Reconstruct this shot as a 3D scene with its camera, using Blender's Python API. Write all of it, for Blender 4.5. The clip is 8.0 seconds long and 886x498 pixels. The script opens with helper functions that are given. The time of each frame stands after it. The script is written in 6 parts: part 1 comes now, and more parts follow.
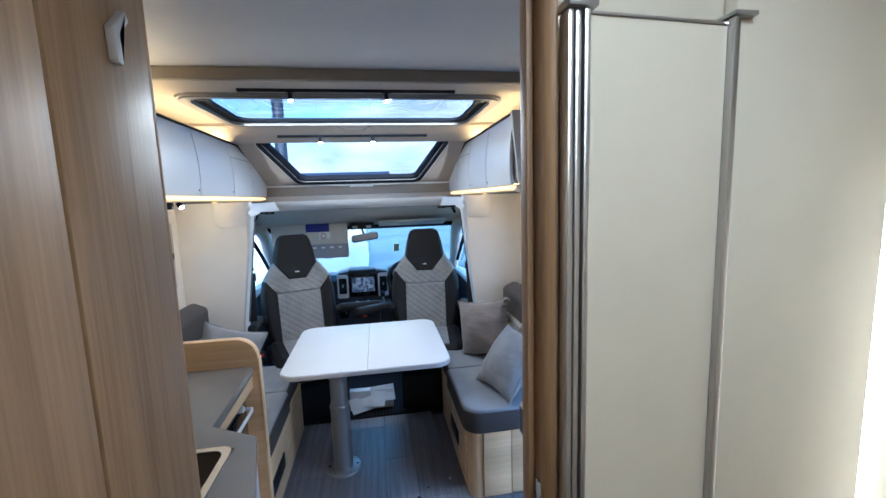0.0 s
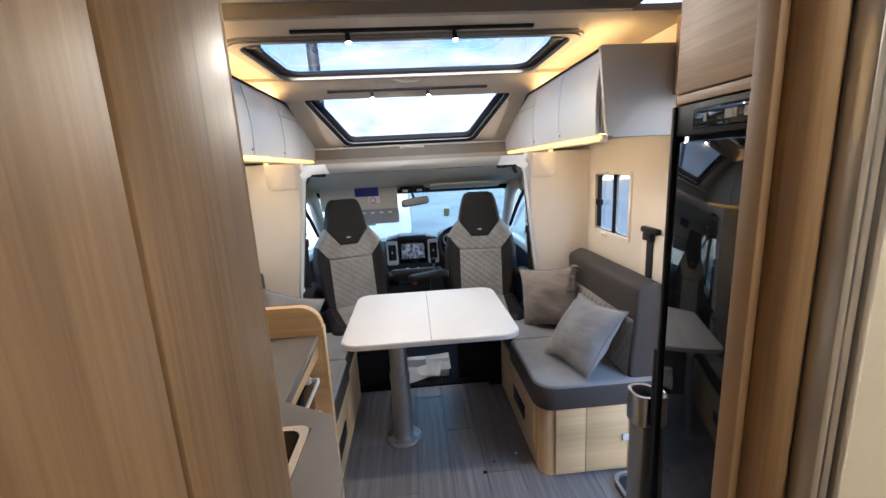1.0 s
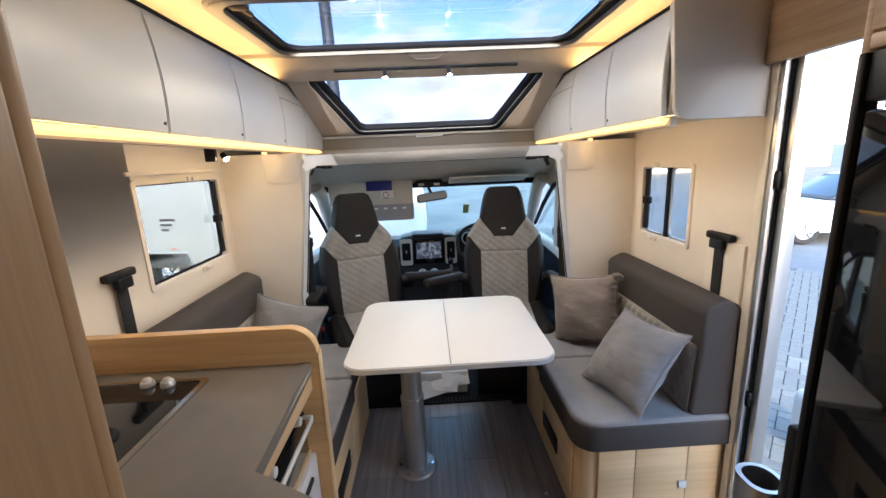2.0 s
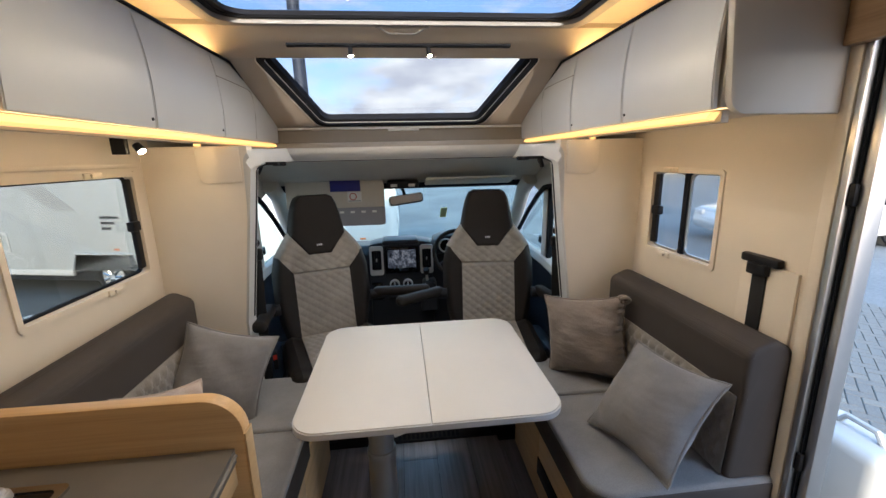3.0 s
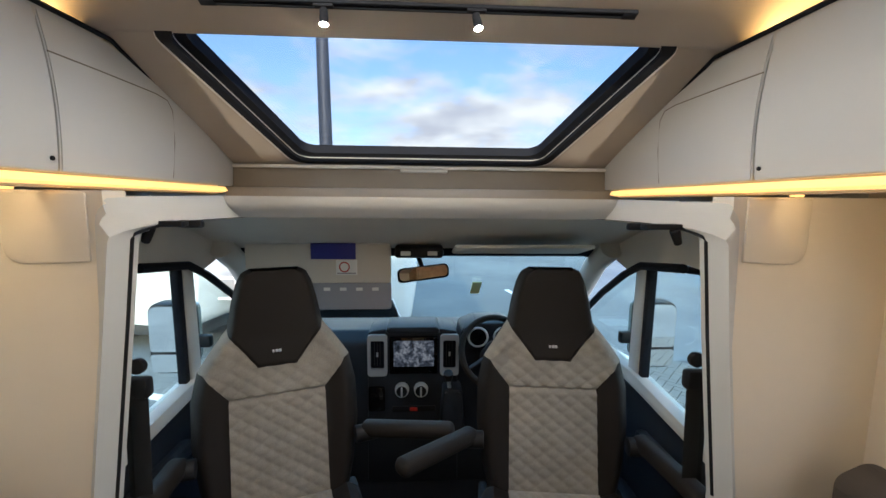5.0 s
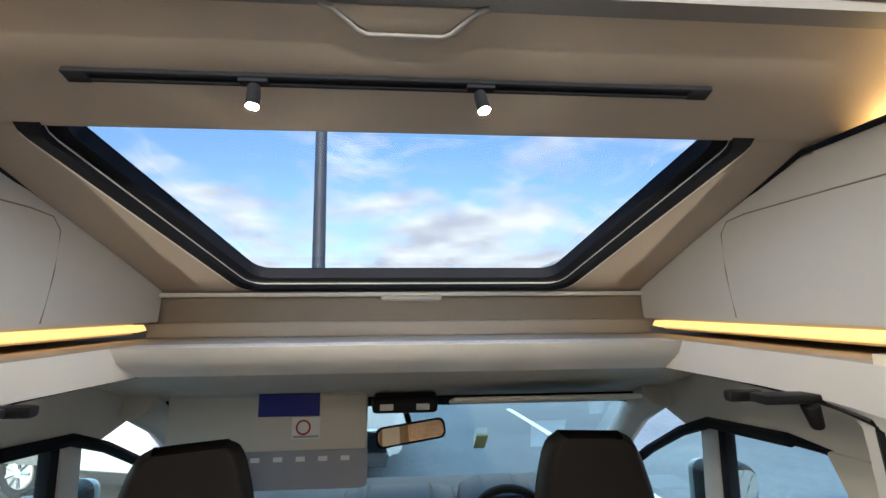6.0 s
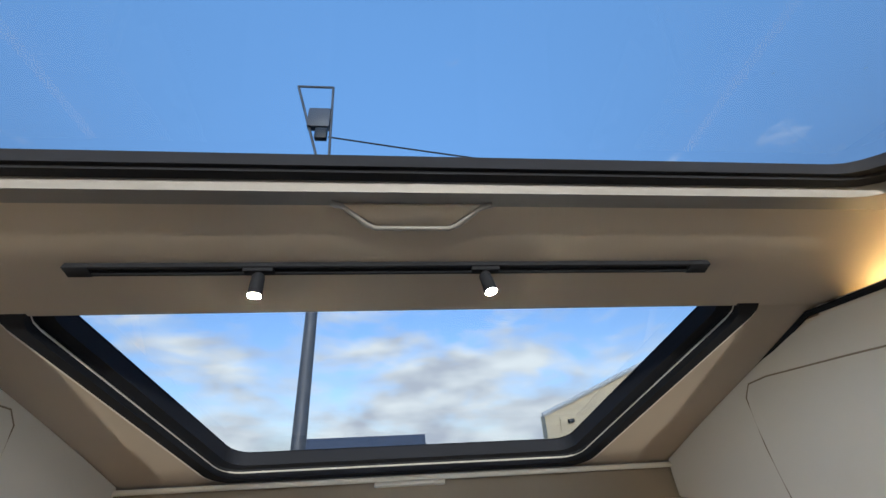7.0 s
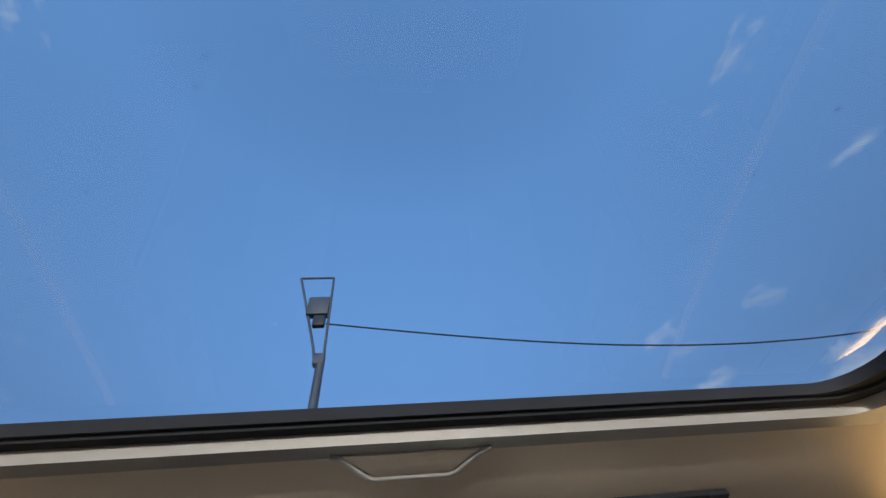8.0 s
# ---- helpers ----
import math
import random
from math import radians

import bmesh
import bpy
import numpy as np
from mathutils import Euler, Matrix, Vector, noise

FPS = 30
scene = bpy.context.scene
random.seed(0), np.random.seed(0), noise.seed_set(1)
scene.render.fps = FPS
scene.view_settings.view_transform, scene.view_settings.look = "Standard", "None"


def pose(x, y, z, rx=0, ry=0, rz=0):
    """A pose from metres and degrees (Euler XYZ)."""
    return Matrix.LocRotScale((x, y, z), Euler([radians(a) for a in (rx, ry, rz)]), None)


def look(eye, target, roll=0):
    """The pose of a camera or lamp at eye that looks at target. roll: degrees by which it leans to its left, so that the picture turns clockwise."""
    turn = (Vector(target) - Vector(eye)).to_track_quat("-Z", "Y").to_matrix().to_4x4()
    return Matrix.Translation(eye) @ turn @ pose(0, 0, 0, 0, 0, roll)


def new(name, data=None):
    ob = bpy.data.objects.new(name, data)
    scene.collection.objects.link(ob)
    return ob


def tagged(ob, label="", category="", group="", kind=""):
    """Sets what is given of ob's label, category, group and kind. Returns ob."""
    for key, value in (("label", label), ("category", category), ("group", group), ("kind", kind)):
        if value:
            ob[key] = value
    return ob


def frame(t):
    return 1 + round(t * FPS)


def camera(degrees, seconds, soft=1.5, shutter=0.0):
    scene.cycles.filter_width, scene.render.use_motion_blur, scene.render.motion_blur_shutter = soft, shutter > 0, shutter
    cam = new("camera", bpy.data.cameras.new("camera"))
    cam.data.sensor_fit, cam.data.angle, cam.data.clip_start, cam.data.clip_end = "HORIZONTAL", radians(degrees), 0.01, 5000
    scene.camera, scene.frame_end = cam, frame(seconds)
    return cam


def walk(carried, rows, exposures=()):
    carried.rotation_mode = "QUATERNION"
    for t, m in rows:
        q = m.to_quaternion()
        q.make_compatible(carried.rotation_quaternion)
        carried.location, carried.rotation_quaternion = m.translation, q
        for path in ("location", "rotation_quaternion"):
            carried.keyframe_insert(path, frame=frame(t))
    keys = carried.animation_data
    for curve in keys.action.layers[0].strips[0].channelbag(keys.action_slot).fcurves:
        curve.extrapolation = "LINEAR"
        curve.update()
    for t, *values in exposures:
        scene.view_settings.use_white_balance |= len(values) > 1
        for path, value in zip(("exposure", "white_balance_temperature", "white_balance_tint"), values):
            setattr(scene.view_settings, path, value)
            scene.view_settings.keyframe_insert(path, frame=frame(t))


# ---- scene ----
cam = camera(95.4, 8.0)
PATH = [
    (0, (0.124, 0.06, 1.603), (0.441, 2.018, 1.35), -1.9),
    (0.5, (0.042, 0.113, 1.573), (0.211, 2.075, 1.226), -1.9),
    (1, (-0.011, 0.261, 1.557), (0.123, 2.216, 1.155), -2.9),
    (1.5, (-0.021, 0.393, 1.552), (0.048, 2.345, 1.124), -2.9),
    (1.7, (-0.017, 0.467, 1.542), (0.035, 2.421, 1.117), -2.7),
    (2.8, (-0.025, 0.893, 1.544), (0.136, 2.836, 1.099), -1.4),
    (3, (-0.029, 0.963, 1.551), (0.169, 2.902, 1.105), -1.3),
    (3.5, (-0.005, 1.165, 1.544), (0.148, 3.115, 1.124), -0.7),
    (4, (0.036, 1.42, 1.561), (0.049, 3.383, 1.178), 1.6),
    (4.2, (0.028, 1.521, 1.562), (0.041, 3.487, 1.195), 2.4),
    (5.3, (0.0, 2.095, 1.629), (0.124, 4.089, 1.53), -0.1),
    (5.5, (0.011, 2.188, 1.652), (0.125, 4.185, 1.675), 0.1),
    (6, (0.025, 2.33, 1.692), (0.159, 4.305, 1.983), -0.4),
    (6.5, (0.014, 2.365, 1.72), (0.175, 4.269, 2.311), -1.3),
    (7, (0.001, 2.345, 1.761), (0.182, 4.095, 2.711), -2.9),
    (7.5, (-0.001, 2.308, 1.78), (0.182, 3.811, 3.087), -4.6),
    (8, (-0.001, 2.252, 1.8), (0.203, 3.435, 3.399), -8.5),
]
EXPOSURES = [(0, 1.9, 4600, 5), (0.2, 1.9, 4950, 7), (0.5, 1.95, 5550, 9), (1, 2.0, 5800, 10), (1.5, 2.1, 5900, 11), (3, 1.4, 6350, 10), (4.2, 1.4, 6300, 8), (5.5, 1.45, 6350, 7), (6.5, 1.4, 6150, 5), (7, 1.1, 6150, 4), (7.5, 0.9, 6150, 6), (8, 0.75, 6150, 6)]
walk(cam, [(t, look(eye, target, roll)) for t, eye, target, roll in PATH], EXPOSURES)

# ---- world, sun, exposure ----
world = bpy.data.worlds.new("sky_world")
scene.world = world
world.use_nodes = True
wn, wl = world.node_tree.nodes, world.node_tree.links
wn.clear()
SUN_EL, SUN_ROT = radians(14), radians(180)
w_sky = wn.new("ShaderNodeTexSky")
w_sky.sky_type, w_sky.sun_disc = "NISHITA", False
w_sky.sun_elevation, w_sky.sun_rotation = SUN_EL, SUN_ROT
w_tc = wn.new("ShaderNodeTexCoord")
w_map = wn.new("ShaderNodeMapping")
w_map.inputs["Scale"].default_value = (1.6, 1.6, 4.2)
wl.new(w_tc.outputs["Generated"], w_map.inputs["Vector"])
w_noise = wn.new("ShaderNodeTexNoise")
w_noise.inputs["Scale"].default_value = 2.7
w_noise.inputs["Detail"].default_value = 9.0
w_noise.inputs["Roughness"].default_value = 0.58
w_noise.inputs["Distortion"].default_value = 0.25
wl.new(w_map.outputs[0], w_noise.inputs["Vector"])
w_sep = wn.new("ShaderNodeSeparateXYZ")
wl.new(w_tc.outputs["Generated"], w_sep.inputs[0])
# more cloud towards the horizon
w_h = wn.new("ShaderNodeMapRange")
w_h.inputs["From Min"].default_value, w_h.inputs["From Max"].default_value = 0.0, 0.65
w_h.inputs["To Min"].default_value, w_h.inputs["To Max"].default_value = 0.235, -0.18
wl.new(w_sep.outputs["Z"], w_h.inputs["Value"])
w_add = wn.new("ShaderNodeMath")
w_add.operation = "ADD"
wl.new(w_noise.outputs["Fac"], w_add.inputs[0])
wl.new(w_h.outputs[0], w_add.inputs[1])
w_ramp = wn.new("ShaderNodeValToRGB")
w_ramp.color_ramp.elements[0].position, w_ramp.color_ramp.elements[0].color = 0.50, (0, 0, 0, 1)
w_ramp.color_ramp.elements[1].position, w_ramp.color_ramp.elements[1].color = 0.70, (1, 1, 1, 1)
wl.new(w_add.outputs[0], w_ramp.inputs["Fac"])
w_n2 = wn.new("ShaderNodeTexNoise")
w_n2.inputs["Scale"].default_value, w_n2.inputs["Detail"].default_value = 5.0, 6.0
wl.new(w_map.outputs[0], w_n2.inputs["Vector"])
w_cc = wn.new("ShaderNodeValToRGB")
w_cc.color_ramp.elements[0].position, w_cc.color_ramp.elements[0].color = 0.36, (7.4, 7.0, 7.0, 1)
w_cc.color_ramp.elements[1].position, w_cc.color_ramp.elements[1].color = 0.66, (12.2, 11.2, 10.0, 1)
wl.new(w_n2.outputs["Fac"], w_cc.inputs["Fac"])
w_mix = wn.new("ShaderNodeMix")
w_mix.data_type = "RGBA"
wl.new(w_ramp.outputs["Color"], w_mix.inputs["Factor"])
w_gain = wn.new("ShaderNodeMix")
w_gain.data_type, w_gain.blend_type = "RGBA", "MULTIPLY"
w_gain.inputs["Factor"].default_value = 1.0
w_el = wn.new("ShaderNodeValToRGB")
w_el.color_ramp.elements[0].position, w_el.color_ramp.elements[0].color = 0.0, (1.9, 1.75, 2.15, 1)
w_el.color_ramp.elements[1].position, w_el.color_ramp.elements[1].color = 0.85, (4.1, 4.8, 5.2, 1)
w_mid = w_el.color_ramp.elements.new(0.45)
w_mid.color = (1.9, 2.1, 2.4, 1)
wl.new(w_sep.outputs["Z"], w_el.inputs["Fac"])
wl.new(w_el.outputs["Color"], w_gain.inputs["B"])
wl.new(w_sky.outputs["Color"], w_gain.inputs["A"])
wl.new(w_gain.outputs["Result"], w_mix.inputs["A"])
wl.new(w_cc.outputs["Color"], w_mix.inputs["B"])
w_bg = wn.new("ShaderNodeBackground")
w_bg.inputs["Strength"].default_value = 0.15
wl.new(w_mix.outputs["Result"], w_bg.inputs["Color"])
w_out = wn.new("ShaderNodeOutputWorld")
wl.new(w_bg.outputs[0], w_out.inputs["Surface"])

sun_data = bpy.data.lights.new("sun", "SUN")
sun_data.energy, sun_data.angle, sun_data.color = 2.6, radians(0.6), (1.0, 0.86, 0.68)
sun = new("sun", sun_data)
sun.rotation_euler = (math.pi / 2 - SUN_EL, 0, math.pi - SUN_ROT)

# ---- materials ----


def node_mat(name):
    m = bpy.data.materials.new(name)
    m.use_nodes = True
    nt = m.node_tree
    return m, nt, nt.nodes["Principled BSDF"]


def coords(nt, scale=(1, 1, 1)):
    tc = nt.nodes.new("ShaderNodeTexCoord")
    mp = nt.nodes.new("ShaderNodeMapping")
    mp.inputs["Scale"].default_value = scale
    nt.links.new(tc.outputs["Object"], mp.inputs["Vector"])
    return mp.outputs[0]


def noise_node(nt, vec, scale, detail=4.0, rough=0.55):
    n = nt.nodes.new("ShaderNodeTexNoise")
    n.inputs["Scale"].default_value, n.inputs["Detail"].default_value, n.inputs["Roughness"].default_value = scale, detail, rough
    nt.links.new(vec, n.inputs["Vector"])
    return n.outputs["Fac"]


def ramp_node(nt, fac, stops):
    r = nt.nodes.new("ShaderNodeValToRGB")
    els = r.color_ramp.elements
    while len(els) < len(stops):
        els.new(0.5)
    for el, (p, c) in zip(els, stops):
        el.position, el.color = p, (*c, 1)
    nt.links.new(fac, r.inputs["Fac"])
    return r.outputs["Color"]


def bump_node(nt, bsdf, height, strength, dist=0.002):
    b = nt.nodes.new("ShaderNodeBump")
    b.inputs["Strength"].default_value, b.inputs["Distance"].default_value = strength, dist
    nt.links.new(height, b.inputs["Height"])
    nt.links.new(b.outputs[0], bsdf.inputs["Normal"])


def mixed(nt, a, b, fac, mode="MULTIPLY"):
    m = nt.nodes.new("ShaderNodeMix")
    m.data_type, m.blend_type = "RGBA", mode
    m.inputs["Factor"].default_value = fac
    nt.links.new(a, m.inputs["A"])
    nt.links.new(b, m.inputs["B"])
    return m.outputs["Result"]


def wood(name, dark, light, axis, rough=0.45, fine=0.8):
    """Wood-grain laminate, the grain running along the axis."""
    m, nt, b = node_mat(name)
    s = [38.0, 38.0, 38.0]
    s["xyz".index(axis)] = 1.1
    f1 = noise_node(nt, coords(nt, s), 1.0, 6.0, 0.62)
    s2 = [190.0, 190.0, 190.0]
    s2["xyz".index(axis)] = 5.0
    f2 = noise_node(nt, coords(nt, s2), 1.0, 3.0)
    s3 = [5.0, 5.0, 5.0]
    s3["xyz".index(axis)] = 0.35
    f3 = noise_node(nt, coords(nt, s3), 1.0, 2.0)
    c1 = ramp_node(nt, f1, [(0.30, dark), (0.68, light)])
    c2 = ramp_node(nt, f2, [(0.32, (0.80, 0.78, 0.76)), (0.60, (1, 1, 1))])
    c3 = ramp_node(nt, f3, [(0.35, (0.80, 0.78, 0.75)), (0.65, (1.06, 1.05, 1.03))])
    nt.links.new(mixed(nt, mixed(nt, c1, c2, fine), c3, 1.0), b.inputs["Base Color"])
    b.inputs["Roughness"].default_value = rough
    bump_node(nt, b, f2, 0.12, 0.001)
    return m


def plain(name, col, rough=0.5, metal=0.0, vary=0.06, grain=0.05, scale=140.0, coat=0.0):
    """Paint, plastic, vinyl or metal with faint cloudy variation and a fine grain."""
    m, nt, b = node_mat(name)
    v = coords(nt)
    big = noise_node(nt, v, 3.0, 3.0)
    lo = tuple(c * (1 - vary) for c in col)
    hi = tuple(min(1.0, c * (1 + vary)) for c in col)
    nt.links.new(ramp_node(nt, big, [(0.3, lo), (0.7, hi)]), b.inputs["Base Color"])
    b.inputs["Roughness"].default_value, b.inputs["Metallic"].default_value = rough, metal
    b.inputs["Coat Weight"].default_value = coat
    if grain:
        bump_node(nt, b, noise_node(nt, v, scale, 2.0), grain, 0.001)
    return m


def fabric(name, dark, light, scale=420.0, rough=0.92, crease=0.0):
    m, nt, b = node_mat(name)
    v = coords(nt)
    f = noise_node(nt, v, scale, 2.0, 0.7)
    g = noise_node(nt, v, 9.0, 4.0)
    c = mixed(nt, ramp_node(nt, f, [(0.3, dark), (0.7, light)]), ramp_node(nt, g, [(0.3, (0.84, 0.84, 0.84)), (0.7, (1.06, 1.06, 1.06))]), 1.0)
    nt.links.new(c, b.inputs["Base Color"])
    b.inputs["Roughness"].default_value = rough
    b.inputs["Sheen Weight"].default_value = 0.25
    bump_node(nt, b, f, 0.35, 0.0015)
    if crease:
        fold = nt.nodes.new("ShaderNodeBump")
        fold.inputs["Strength"].default_value, fold.inputs["Distance"].default_value = crease, 0.02
        nt.links.new(noise_node(nt, coords(nt, (1, 1, 2.6)), 7.0, 2.5, 0.45), fold.inputs["Height"])
        nt.links.new(fold.outputs[0], b.inputs["Normal"].links[0].from_node.inputs["Normal"])
    return m


def glow(name, col, strength):
    m, nt, b = node_mat(name)
    b.inputs["Base Color"].default_value = (*col, 1)
    b.inputs["Emission Color"].default_value = (*col, 1)
    b.inputs["Emission Strength"].default_value = strength
    return m


def glass(name, tint=(1, 1, 1), rough=0.0):
    m, nt, b = node_mat(name)
    b.inputs["Base Color"].default_value = (*tint, 1)
    b.inputs["Transmission Weight"].default_value = 1.0
    b.inputs["Roughness"].default_value = rough
    b.inputs["IOR"].default_value = 1.2
    return m


M = {
    "oak": wood("oak_upright", (0.235, 0.143, 0.067), (0.415, 0.27, 0.142), "z"),
    "oak_flat": wood("oak_crosswise", (0.36, 0.235, 0.135), (0.50, 0.345, 0.215), "y"),
    "oak_edge": plain("oak_edging", (0.33, 0.21, 0.11), 0.5),
    "beech": wood("beech_upright", (0.66, 0.43, 0.215), (0.77, 0.535, 0.29), "z", 0.4, 0.35),
    "beech_flat": wood("beech_crosswise", (0.62, 0.375, 0.165), (0.76, 0.50, 0.245), "x", 0.38, 0.5),
    "beech_y": wood("beech_lengthwise", (0.66, 0.44, 0.225), (0.77, 0.545, 0.30), "y", 0.4, 0.35),
    "beech_x": wood("beech_across", (0.68, 0.455, 0.235), (0.79, 0.565, 0.315), "x", 0.4, 0.35),
    "cream": plain("cream_wall_vinyl", (0.74, 0.66, 0.55), 0.6, 0, 0.03, 0.12, 260.0),
    "shower": plain("cream_acrylic", (0.72, 0.67, 0.55), 0.28, 0, 0.05, 0.02),
    "ceil": plain("ceiling_felt", (0.40, 0.355, 0.305), 0.85, 0, 0.04, 0.15, 500.0),
    "ceil_pale": plain("pale_ceiling_panel", (0.66, 0.65, 0.63), 0.7, 0, 0.03, 0.06, 300.0),
    "white": plain("silk_white_lacquer", (0.58, 0.575, 0.565), 0.38, 0, 0.02, 0.02),
    "greige": plain("greige_lacquer", (0.58, 0.55, 0.50), 0.45, 0, 0.03, 0.03),
    "brown": plain("taupe_panel", (0.22, 0.19, 0.155), 0.7, 0, 0.05, 0.1),
    "plastic": plain("pale_grey_plastic", (0.58, 0.57, 0.55), 0.5, 0, 0.03, 0.15, 700.0),
    "plastic_in": plain("grey_headlining", (0.63, 0.61, 0.55), 0.8, 0, 0.05, 0.2, 500.0),
    "black": plain("black_rubber", (0.008, 0.010, 0.016), 0.8, 0, 0.1, 0.08),
    "blackp": plain("black_plastic", (0.012, 0.012, 0.014), 0.5, 0, 0.1, 0.15, 800.0),
    "gloss": plain("black_gloss_glass", (0.006, 0.006, 0.007), 0.035, 0, 0.0, 0.0),
    "dash": plain("dark_dashboard_plastic", (0.019, 0.022, 0.028), 0.5, 0, 0.1, 0.3, 600.0),
    "silver": plain("satin_silver", (0.66, 0.66, 0.66), 0.38, 0.55, 0.04, 0.02),
    "frame_grey": plain("grey_frame_plastic", (0.17, 0.17, 0.18), 0.5, 0, 0.03, 0.05),
    "alu": plain("brushed_aluminium", (0.55, 0.54, 0.53), 0.32, 1.0, 0.06, 0.03),
    "chrome": plain("polished_chrome", (0.8, 0.8, 0.8), 0.12, 1.0, 0.02, 0.0),
    "column": plain("grey_metallic_paint", (0.34, 0.34, 0.335), 0.32, 0.7, 0.05, 0.02),
    "tabletop": plain("white_laminate", (0.66, 0.635, 0.60), 0.55, 0, 0.02, 0.02),
    "worktop": plain("grey_brown_laminate", (0.14, 0.124, 0.107), 0.42, 0, 0.22, 0.06, 60.0),
    "sink_bowl": plain("dark_brown_composite", (0.075, 0.058, 0.042), 0.4, 0, 0.15, 0.05),
    "steel": plain("satin_steel", (0.55, 0.52, 0.47), 0.25, 1.0, 0.08, 0.02),
    "leather": plain("dark_brown_leatherette", (0.060, 0.051, 0.046), 0.6, 0, 0.1, 0.2, 700.0),
    "leather_seat": plain("near_black_leatherette", (0.0135, 0.0112, 0.0105), 0.6, 0, 0.1, 0.25, 700.0),
    "seat": fabric("grey_bench_fabric", (0.18, 0.175, 0.18), (0.26, 0.255, 0.255)),
    "quilt": fabric("grey_quilted_fabric", (0.205, 0.185, 0.165), (0.31, 0.285, 0.255)),
    "pillow": fabric("grey_ribbed_cloth", (0.165, 0.157, 0.155), (0.235, 0.225, 0.222), 520.0, 0.92, 0.5),
    "taupe": fabric("taupe_velvet", (0.15, 0.118, 0.094), (0.225, 0.182, 0.148), 260.0, 0.8, 0.8),
    "blush": fabric("pale_blush_cloth", (0.42, 0.33, 0.27), (0.52, 0.42, 0.35), 300.0),
    "belt": plain("black_webbing", (0.010, 0.010, 0.011), 0.8, 0, 0.1, 0.3, 900.0),
    "paper": plain("white_paper", (0.78, 0.78, 0.76), 0.7, 0, 0.03, 0.02),
    "blue": plain("blue_print", (0.02, 0.025, 0.22), 0.5, 0, 0.05, 0.0),
    "red": plain("red_plastic", (0.45, 0.03, 0.02), 0.4, 0, 0.05, 0.0),
    "grey_print": plain("grey_print", (0.35, 0.35, 0.35), 0.6, 0, 0.05, 0.0),
    "visor_print": plain("grey_tinted_visor", (0.30, 0.30, 0.33), 0.4, 0, 0.05, 0.0),
    "led": glow("warm_led", (1.0, 0.64, 0.26), 9.5),
    "led_low": glow("warm_led_low", (1.0, 0.72, 0.40), 6.0),
    "diffuser": glow("warm_diffuser", (1.0, 0.60, 0.20), 0.5),
    # Glow of the washroom strip and of the fill lamps added out of view.
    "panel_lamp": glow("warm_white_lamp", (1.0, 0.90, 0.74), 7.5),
    "bulb": glow("warm_bulb", (1.0, 0.86, 0.66), 1900.0),
    "bulb_soft": glow("soft_warm_bulb", (1.0, 0.80, 0.5), 60.0),
        "pane": glass("green_tinted_glass", (0.70, 0.83, 0.79)),
    "roof_pane": glass("tinted_roof_acrylic", (0.205, 0.235, 0.278)),
    "drop": glass("water", (0.95, 0.97, 1.0)),
    "acrylic": glass("acrylic_pane", (0.27, 0.294, 0.28), 0.01),
    "milky": glass("hazy_acrylic_pane", (0.60, 0.62, 0.61), 0.06),
    "screen_tint": glass("tinted_film", (0.55, 0.56, 0.62), 0.05),
    "mirror": plain("mirror_glass", (0.9, 0.9, 0.9), 0.02, 1.0, 0.0, 0.0),
    "carwhite": plain("white_vehicle_paint", (0.52, 0.53, 0.53), 0.25, 0, 0.03, 0.0, coat=0.5),
    "cardark": plain("dark_vehicle_trim", (0.03, 0.032, 0.036), 0.5),
    "carglass": plain("dark_window_glass", (0.03, 0.035, 0.04), 0.08, 0, 0.05, 0.0),
    "tyre": plain("tyre_rubber", (0.02, 0.02, 0.021), 0.85),
    "mast": plain("galvanised_steel", (0.12, 0.125, 0.14), 0.55, 0.4, 0.15, 0.05),
    "shed": plain("buff_sheeting", (0.62, 0.50, 0.33), 0.6, 0, 0.06, 0.05),
    "slate": plain("slate_roofing", (0.10, 0.10, 0.12), 0.7, 0, 0.1, 0.05),
    "orange": plain("orange_cable_sheath", (0.55, 0.14, 0.03), 0.5),
    "container": plain("white_polythene", (0.34, 0.35, 0.345), 0.35, 0, 0.03, 0.03),
}


def floor_mat():
    m, nt, b = node_mat("dark_vinyl_plank")
    info = nt.nodes.new("ShaderNodeObjectInfo")
    f = noise_node(nt, coords(nt, (45, 1.6, 45)), 1.0, 6.0, 0.65)
    c = ramp_node(nt, f, [(0.25, (0.115, 0.106, 0.106)), (0.75, (0.285, 0.262, 0.258))])
    r = ramp_node(nt, info.outputs["Random"], [(0.0, (0.82, 0.82, 0.82)), (1.0, (1.15, 1.13, 1.12))])
    nt.links.new(mixed(nt, c, r, 1.0), b.inputs["Base Color"])
    b.inputs["Roughness"].default_value = 0.36
    bump_node(nt, b, f, 0.12, 0.001)
    return m


def ground_mat(name, dark, light, scale):
    m, nt, b = node_mat(name)
    v = coords(nt)
    f = noise_node(nt, v, scale, 6.0, 0.7)
    g = noise_node(nt, v, 0.35, 5.0)
    c = mixed(nt, ramp_node(nt, f, [(0.3, dark), (0.7, light)]), ramp_node(nt, g, [(0.35, (0.75, 0.75, 0.77)), (0.65, (1.2, 1.19, 1.17))]), 1.0)
    nt.links.new(c, b.inputs["Base Color"])
    b.inputs["Roughness"].default_value = 0.8
    bump_node(nt, b, f, 0.4, 0.01)
    return m


